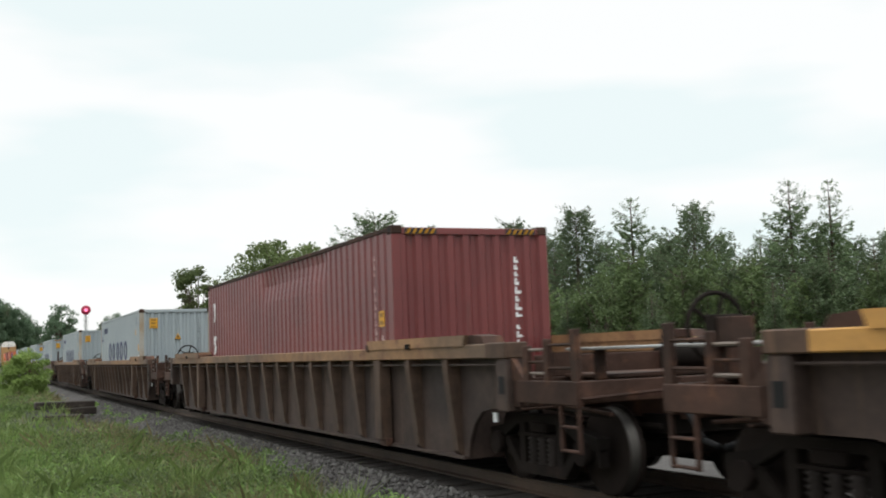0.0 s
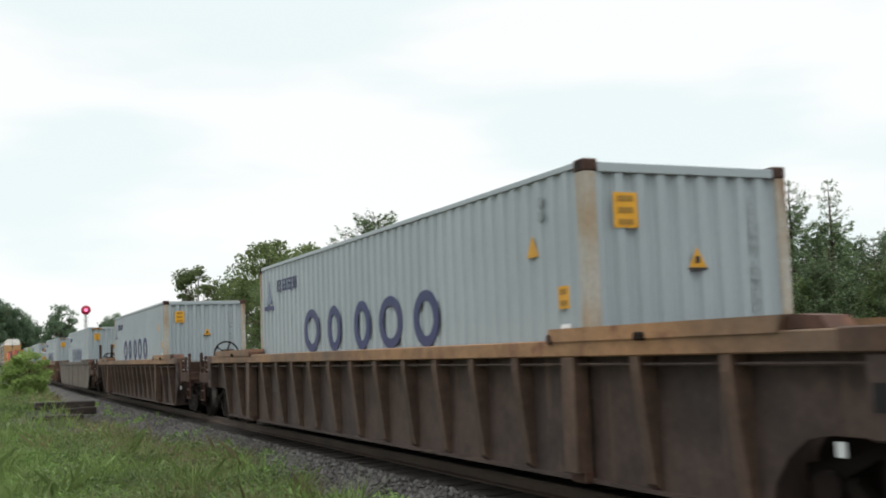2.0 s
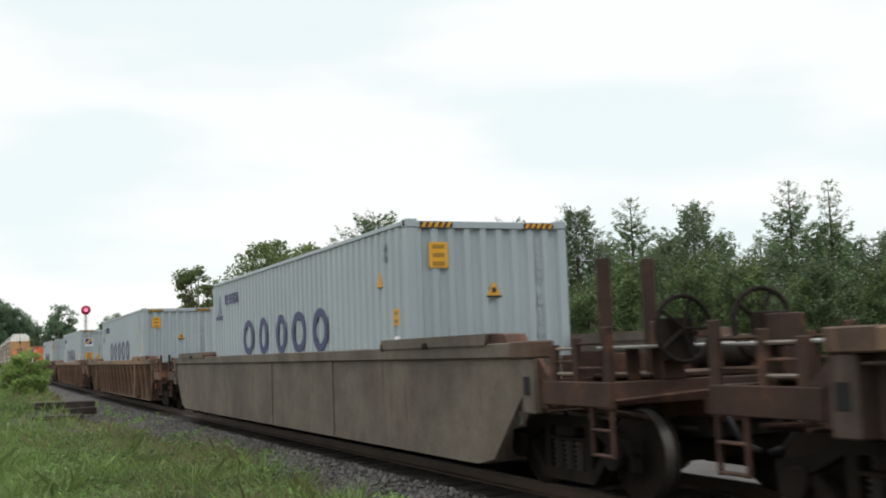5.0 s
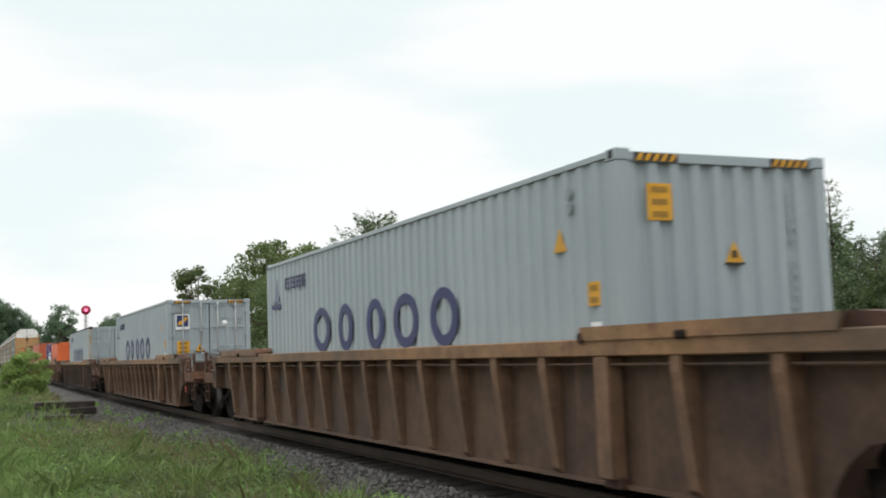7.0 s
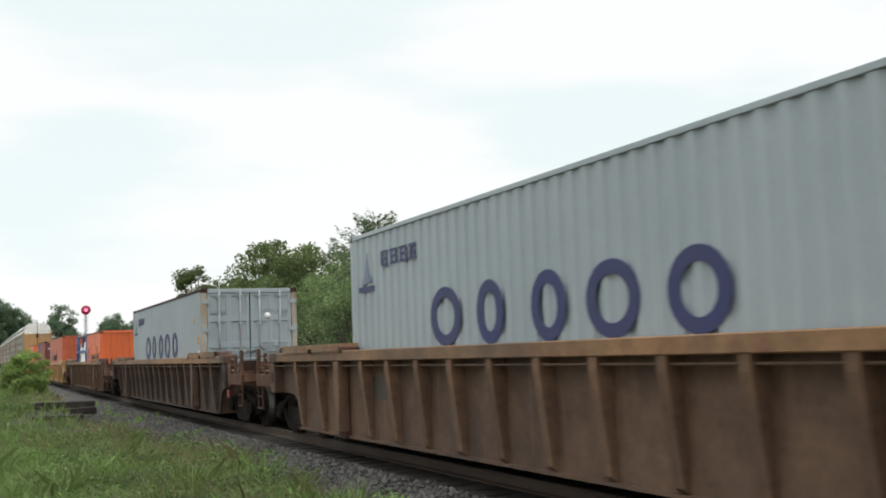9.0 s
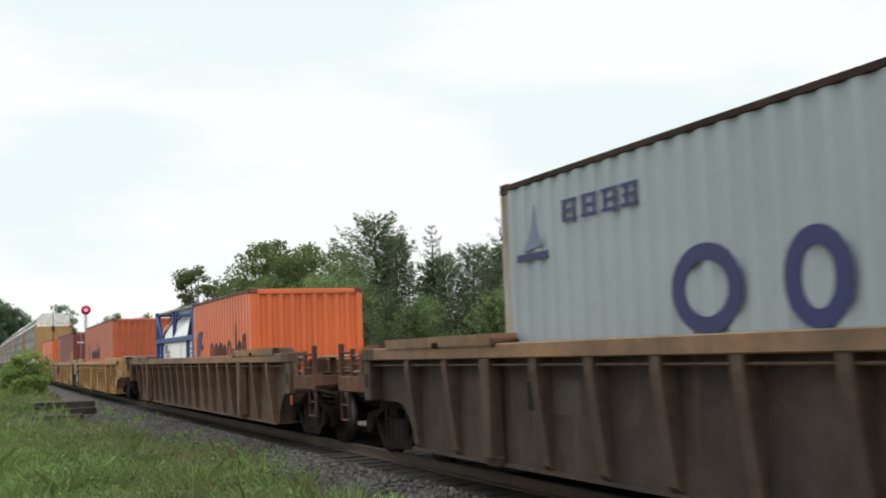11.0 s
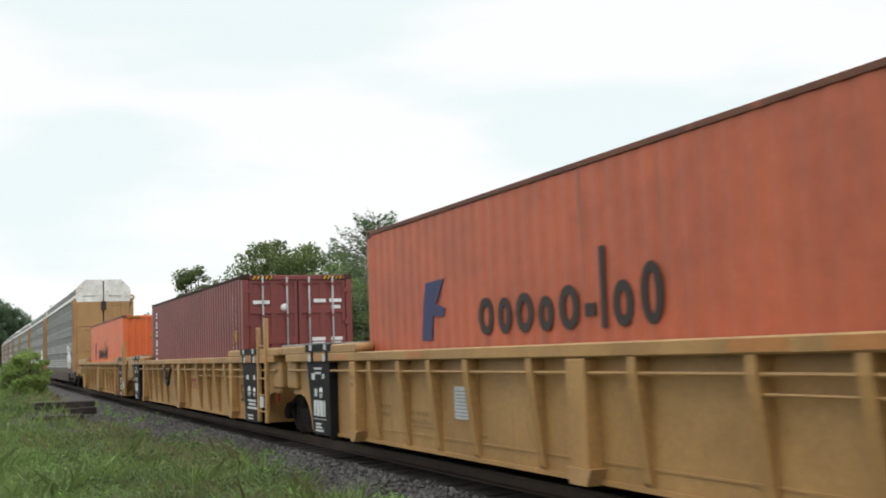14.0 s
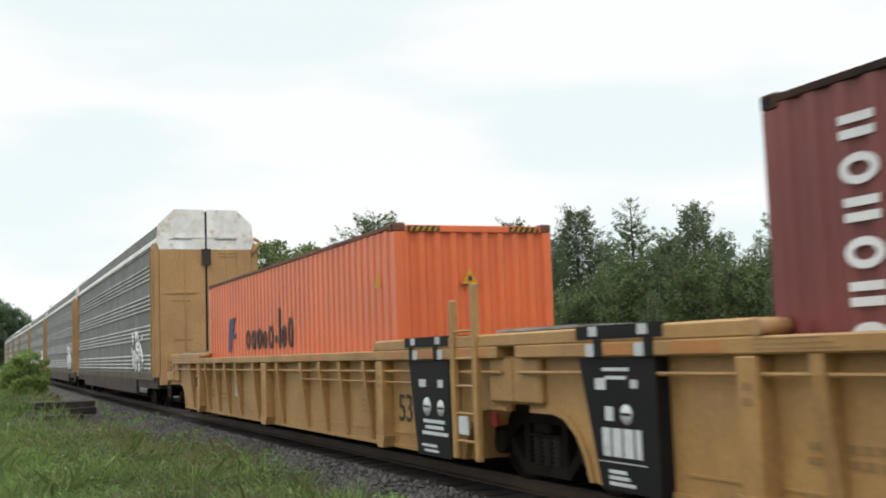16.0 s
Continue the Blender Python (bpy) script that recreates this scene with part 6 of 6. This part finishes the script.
# bearing, depth, height of the top, kind
row = [
    (-0.03, 34, 3.1, youngs, 0), (0.045, 33, 3.3, youngs, 1), (0.09, 32, 3.6, youngs, 2), (0.135, 31, 3.1, youngs, 3), (0.175, 30, 4.0, youngs, 4), (0.225, 28.5, 3.4, youngs, 5), (0.262, 28, 3.1, youngs, 6),
    (0.29, 27, 3.5, youngs, 7), (0.335, 26.5, 3.0, youngs, 8), (0.365, 26.5, 3.7, spruces, 12), (0.41, 26, 3.2, youngs, 9), (0.115, 30, 2.7, spruces, 13), (0.195, 27.5, 2.8, spruces, 14), (0.31, 25.5, 2.9, spruces, 15),
    (0.437, 27.5, 4.75, spruces, 0), (0.408, 28.5, 4.1, spruces, 1), (0.369, 28, 5.62, spruces, 2), (0.331, 28.5, 5.75, spruces, 1), (0.301, 30, 4.55, spruces, 3),
    (0.289, 33, 4.3, spruces, 10), (0.238, 31, 5.45, pines, 1), (0.215, 32, 4.7, pines, 11), (0.180, 32.5, 6.0, spruces, 4), (0.127, 36, 6.2, pines, 12),
    (0.068, 40, 6.3, pines, 2), (0.105, 39, 5.6, pines, 3), (0.028, 42, 5.6, pines, 13), (-0.010, 44, 6.7, spruces, 5), (-0.045, 45, 6.6, pines, 4), (-0.064, 44, 7.2, pines, 5),
    (-0.051, 36, 3.9, spruces, 6), (-0.020, 37, 3.4, saplings, 5), (0.07, 34, 3.6, saplings, 4), 
    (0.15, 30, 3.5, saplings, 6), (0.245, 29, 3.9, saplings, 8), (0.275, 28, 3.4, pines, 6), (0.35, 26.5, 3.3, pines, 8), (0.43, 26, 3.4, pines, 7),
    (0.46, 27, 4.6, pines, 10), (0.49, 27, 5.2, spruces, 7), (-0.09, 42, 4.4, saplings, 12), (-0.12, 50, 5.3, saplings, 13), (0.085, 29, 2.2, spruces, 8), (0.14, 28, 2.0, spruces, 16),
    (0.155, 36, 5.0, pines, 14), (0.205, 36, 4.7, pines, 15), (0.262, 34, 4.9, pines, 16), (0.315, 33, 4.5, pines, 17), (0.352, 32, 4.6, pines, 18), (0.39, 32, 4.4, pines, 19), (0.425, 31, 4.5, pines, 20), (0.09, 42, 5.6, pines, 21), (0.05, 44, 5.8, pines, 22), (0.0, 47, 5.7, pines, 23),
    (-0.15, 72, 10.0, maples, 0), (-0.168, 76, 9.6, maples, 1), (-0.118, 70, 9.0, maples, 2), (-0.234, 84, 9.1, slim, 0), (-0.205, 88, 7.9, slim, 3), (-0.16, 66, 6.5, saplings, 17), (-0.19, 74, 6.2, saplings, 18), (-0.1, 55, 6.5, saplings, 19), (-0.104, 62, 8.3, spruces, 9),
]
for b, dpt, top, kind, sd in row:
    plant(kind, b, dpt, top, sd)

# far woods along the curve
far = []
rr = random.Random(8)
for k in range(46):
    b = rr.uniform(-0.445, -0.386) if k < 24 else rr.uniform(-0.325, -0.24)
    dpt = rr.uniform(325, 370) if k < 24 else rr.uniform(195, 225)
    if k < 24:
        top = 1.45 + (7.9 + 112 * (-0.386 - b) + rr.uniform(-1.4, 0.3)) * dpt / 192
    else:
        top = rr.uniform(8.5, 11.2)
    plant(spruces if k % 3 == 1 else far_trees, b, dpt, max(top, 6), rr.randrange(40))
plant(far_trees, -0.3627, 178, 11.2, 1)
plant(far_trees, -0.3560, 182, 8.6, 2)
plant(far_trees, -0.3705, 182, 8.8, 2)
plant(far_trees, -0.312, 190, 10.0, 3)

# bush by the verge, in front of the far cars
bush = broadleaf("bush", "round bright green leafy bush on the verge", 77, 2.15, 1.0, 0.0, 11000, 0.06, M_SHRUB, 70, "", "bush", 0.6)
bush.matrix_basis = pose(-49.6, -4.22, -0.16)


def blades(name, label, count, seed, region, hgt, wid, material, keep):
    r = np.random.default_rng(seed)
    x0, x1, y0, y1 = region
    x = x1 - (x1 - x0) * r.random(count) ** 1.5
    y = r.uniform(y0, y1, count)
    ok = np.array([keep(a, b) and not any(abs(a - q[0] - 3.2) < 4.4 and abs(b - q[1] + 0.35) < 1.2 and (k % 9) for q in TIES) for k, (a, b) in enumerate(zip(x, y))])
    x, y = x[ok], y[ok]
    n = len(x)
    z = np.array([max(ground_z(a, b), rise(a) + bed_z(b - centre_y(a)) if abs(b - centre_y(a)) < 2.85 else -9) for a, b in zip(x, y)])
    h = r.uniform(0.5, 1.15, n) * hgt * np.array([max(0.18, 0.75 + 0.9 * noise.noise((a * 0.6, b * 0.6, 7.0)) + 1.1 * noise.noise((a * 1.9, b * 1.9, 3.0))) for a, b in zip(x, y)])
    an = r.uniform(0, 6.283, n)
    lean = r.normal(0, 0.48, (n, 2)) * h[:, None]
    w = wid * r.uniform(0.6, 1.3, n) * (1 + np.maximum(0, -x - 20) * 0.03)
    dx, dy = np.cos(an) * w, np.sin(an) * w
    root = np.stack([x, y, z - 0.02], 1)
    e = np.stack([dx, dy, np.zeros(n)], 1)
    mid = root + np.stack([lean[:, 0] * 0.35, lean[:, 1] * 0.35, h * 0.6], 1)
    topp = root + np.stack([lean[:, 0], lean[:, 1], h], 1)
    pts = np.stack([root - e, root + e, mid + e * 0.7, topp, mid - e * 0.7], 1).reshape(-1, 3)
    me = bpy.data.meshes.new(name)
    me.from_pydata(pts.tolist(), [], np.arange(5 * n).reshape(-1, 5).tolist())
    me.materials.append(material)
    return tagged(new(name, me), label, "grass", kind="stuff")


def edge(x):
    """Where the grass begins beside the ballast: close by near the camera, set back along a bare stony strip farther off."""
    bare = 0.75 * smooth_step(-21, -29, x) + 0.45 * smooth_step(-32, -37, x) - 0.7 * smooth_step(-46, -54, x)
    return centre_y(x) - 2.2 - 0.16 * smooth_step(-18, -13, x) - bare + 0.25 * noise.noise((x * 0.45, 2.0, 5.0)) + 0.2 * noise.noise((x * 1.7, 9.0, 5.0))


blades("grass", "lush green grass on the verge", 120000, 3, (-75, -11.5, -9.5, -1.9), 0.40, 0.010, M_GRASS, lambda a, b: b < edge(a))
blades("dry_grass", "dry straw-coloured grass among the green", 52000, 5, (-70, -13, -8.5, -1.6), 0.46, 0.006, M_DRY, lambda a, b: b < edge(a) + 0.1 and noise.noise((a * 0.22, b * 0.35, 2.0)) + 0.5 * smooth_step(-5.0, -2.4, b) > 0.12)
blades("far_grass", "rough grass beyond the track", 26000, 6, (-70, 5, 6.0, 13), 0.6, 0.012, M_DRY, lambda a, b: True)
blades("weeds", "tall brownish weeds at the edge of the ballast", 5000, 9, (-40, -22, -3.2, -1.6), 0.42, 0.007, M_DRY, lambda a, b: b < edge(a) + 0.15 and noise.noise((a * 0.3, b * 0.6, 12.0)) > 0.0)
blades("ballast_weeds", "small green weeds growing in the ballast", 2500, 10, (-34, -15, -2.5, -1.4), 0.22, 0.008, M_GRASS, lambda a, b: noise.noise((a * 0.9, b * 1.3, 21.0)) > 0.33)
M_WEED = leafy("weed_leaves", (0.062, 0.117, 0.031), (0.208, 0.324, 0.087))
blades("broad_weeds", "clumps of broad-leaved green weeds in the grass", 30000, 14, (-60, -12, -9, -2.0), 0.34, 0.024, M_WEED, lambda a, b: b < edge(a) and noise.noise((a * 0.8, b * 0.8, 31.0)) > 0.16)


def weed_clumps(name, label, count, seed, keep, hgt, leaf, material):
    """Low leafy plants: leaves on many short stems, each plant a ragged dome."""
    r = np.random.default_rng(seed)
    C, U, V = [], [], []
    for _ in range(count):
        x = -11.5 - 36 * r.random() ** 1.5
        y = r.uniform(-8.5, -1.7)
        if not keep(x, y) or any(abs(x - q[0] - 3.2) < 4.4 and abs(y - q[1] + 0.35) < 1.2 for q in TIES):
            continue
        z = max(ground_z(x, y), rise(x) + bed_z(y - centre_y(x)) if abs(y - centre_y(x)) < 2.85 else -9)
        h = hgt * r.uniform(0.45, 1.2)
        m = int(r.uniform(26, 60))
        q = r.normal(0, 1, (m, 3)) * np.array([0.42 * h, 0.42 * h, 0.0])
        q[:, 2] = h * r.random(m) ** 0.7 * np.exp(-(q[:, 0] ** 2 + q[:, 1] ** 2) / (0.9 * h * h))
        d = unit(np.stack([q[:, 0], q[:, 1], 0.25 * h + 0 * q[:, 2]], 1) + r.normal(0, 0.25 * h, (m, 3)))
        ln = leaf * r.uniform(0.5, 1.3, m) * (1 + max(0, -x - 18) * 0.025)
        e = unit(np.cross(d, np.array([0, 0, 1.0])[None] + r.normal(0, 0.5, (m, 3))))
        C.append(q + np.array([x, y, z])); U.append(d * ln[:, None]); V.append(e * (ln * 0.42)[:, None])
    me = quads(name, np.concatenate(C), np.concatenate(U), np.concatenate(V), material)
    return tagged(new(name, me), label, "weeds", kind="stuff")


M_DULL = leafy("dull_weed_leaves", (0.044, 0.073, 0.031), (0.165, 0.204, 0.087))
M_SEED = leafy("brown_seed_heads", (0.122, 0.092, 0.055), (0.293, 0.233, 0.140))
weed_clumps("leafy_weeds", "low leafy green weeds scattered through the verge", 2600, 21, lambda a, b: b < edge(a) + 0.1 and noise.noise((a * 0.5, b * 0.5, 41.0)) > -0.12, 0.38, 0.042, M_WEED)
weed_clumps("dull_weeds", "dull grey-green weeds beside the ballast", 4200, 22, lambda a, b: b < edge(a) + 0.2 and b > edge(a) - 3.5 and noise.noise((a * 0.6, b * 0.6, 51.0)) > -0.1, 0.44, 0.034, M_DULL)
weed_clumps("seeding_weeds", "brownish seeding weeds at the edge of the ballast", 2600, 23, lambda a, b: a < -16 and b < edge(a) + 0.2 and b > edge(a) - 1.5 and noise.noise((a * 0.35, b * 0.6, 61.0)) > -0.1, 0.55, 0.024, M_SEED)
weed_clumps("shoulder_weeds", "small weeds rooted in the ballast shoulder", 1600, 24, lambda a, b: b > edge(a) and b > -2.7 and noise.noise((a * 0.5, b * 1.3, 71.0)) > 0.1, 0.22, 0.03, M_WEED)


# ---- what moves ----
def motions():
    """The whole train rolls past; every wheelset turns with it."""
    steps = [k * 0.25 for k in range(65)]
    for key, car in cars.items():
        walk(car, [(t, along(run(t) + START[key])) for t in steps])
    for load, start in loads:
        walk(load, [(t, along(run(t) + start) @ pose(0, 0, SEAT)) for t in steps])
    for key, car in cars.items():
        if key in "MNOPQR":
            continue
        for truck in [c for c in car.children if c.name.split(".")[0] == "truck"]:
            for ws in [c for c in truck.children if c.name.split(".")[0] == "wheelset"]:
                base = ws.location.copy()
                walk(ws, [(k / 30, pose(*base, 0, math.degrees(run(k / 30) / 0.42), 0)) for k in range(481)])


motions()
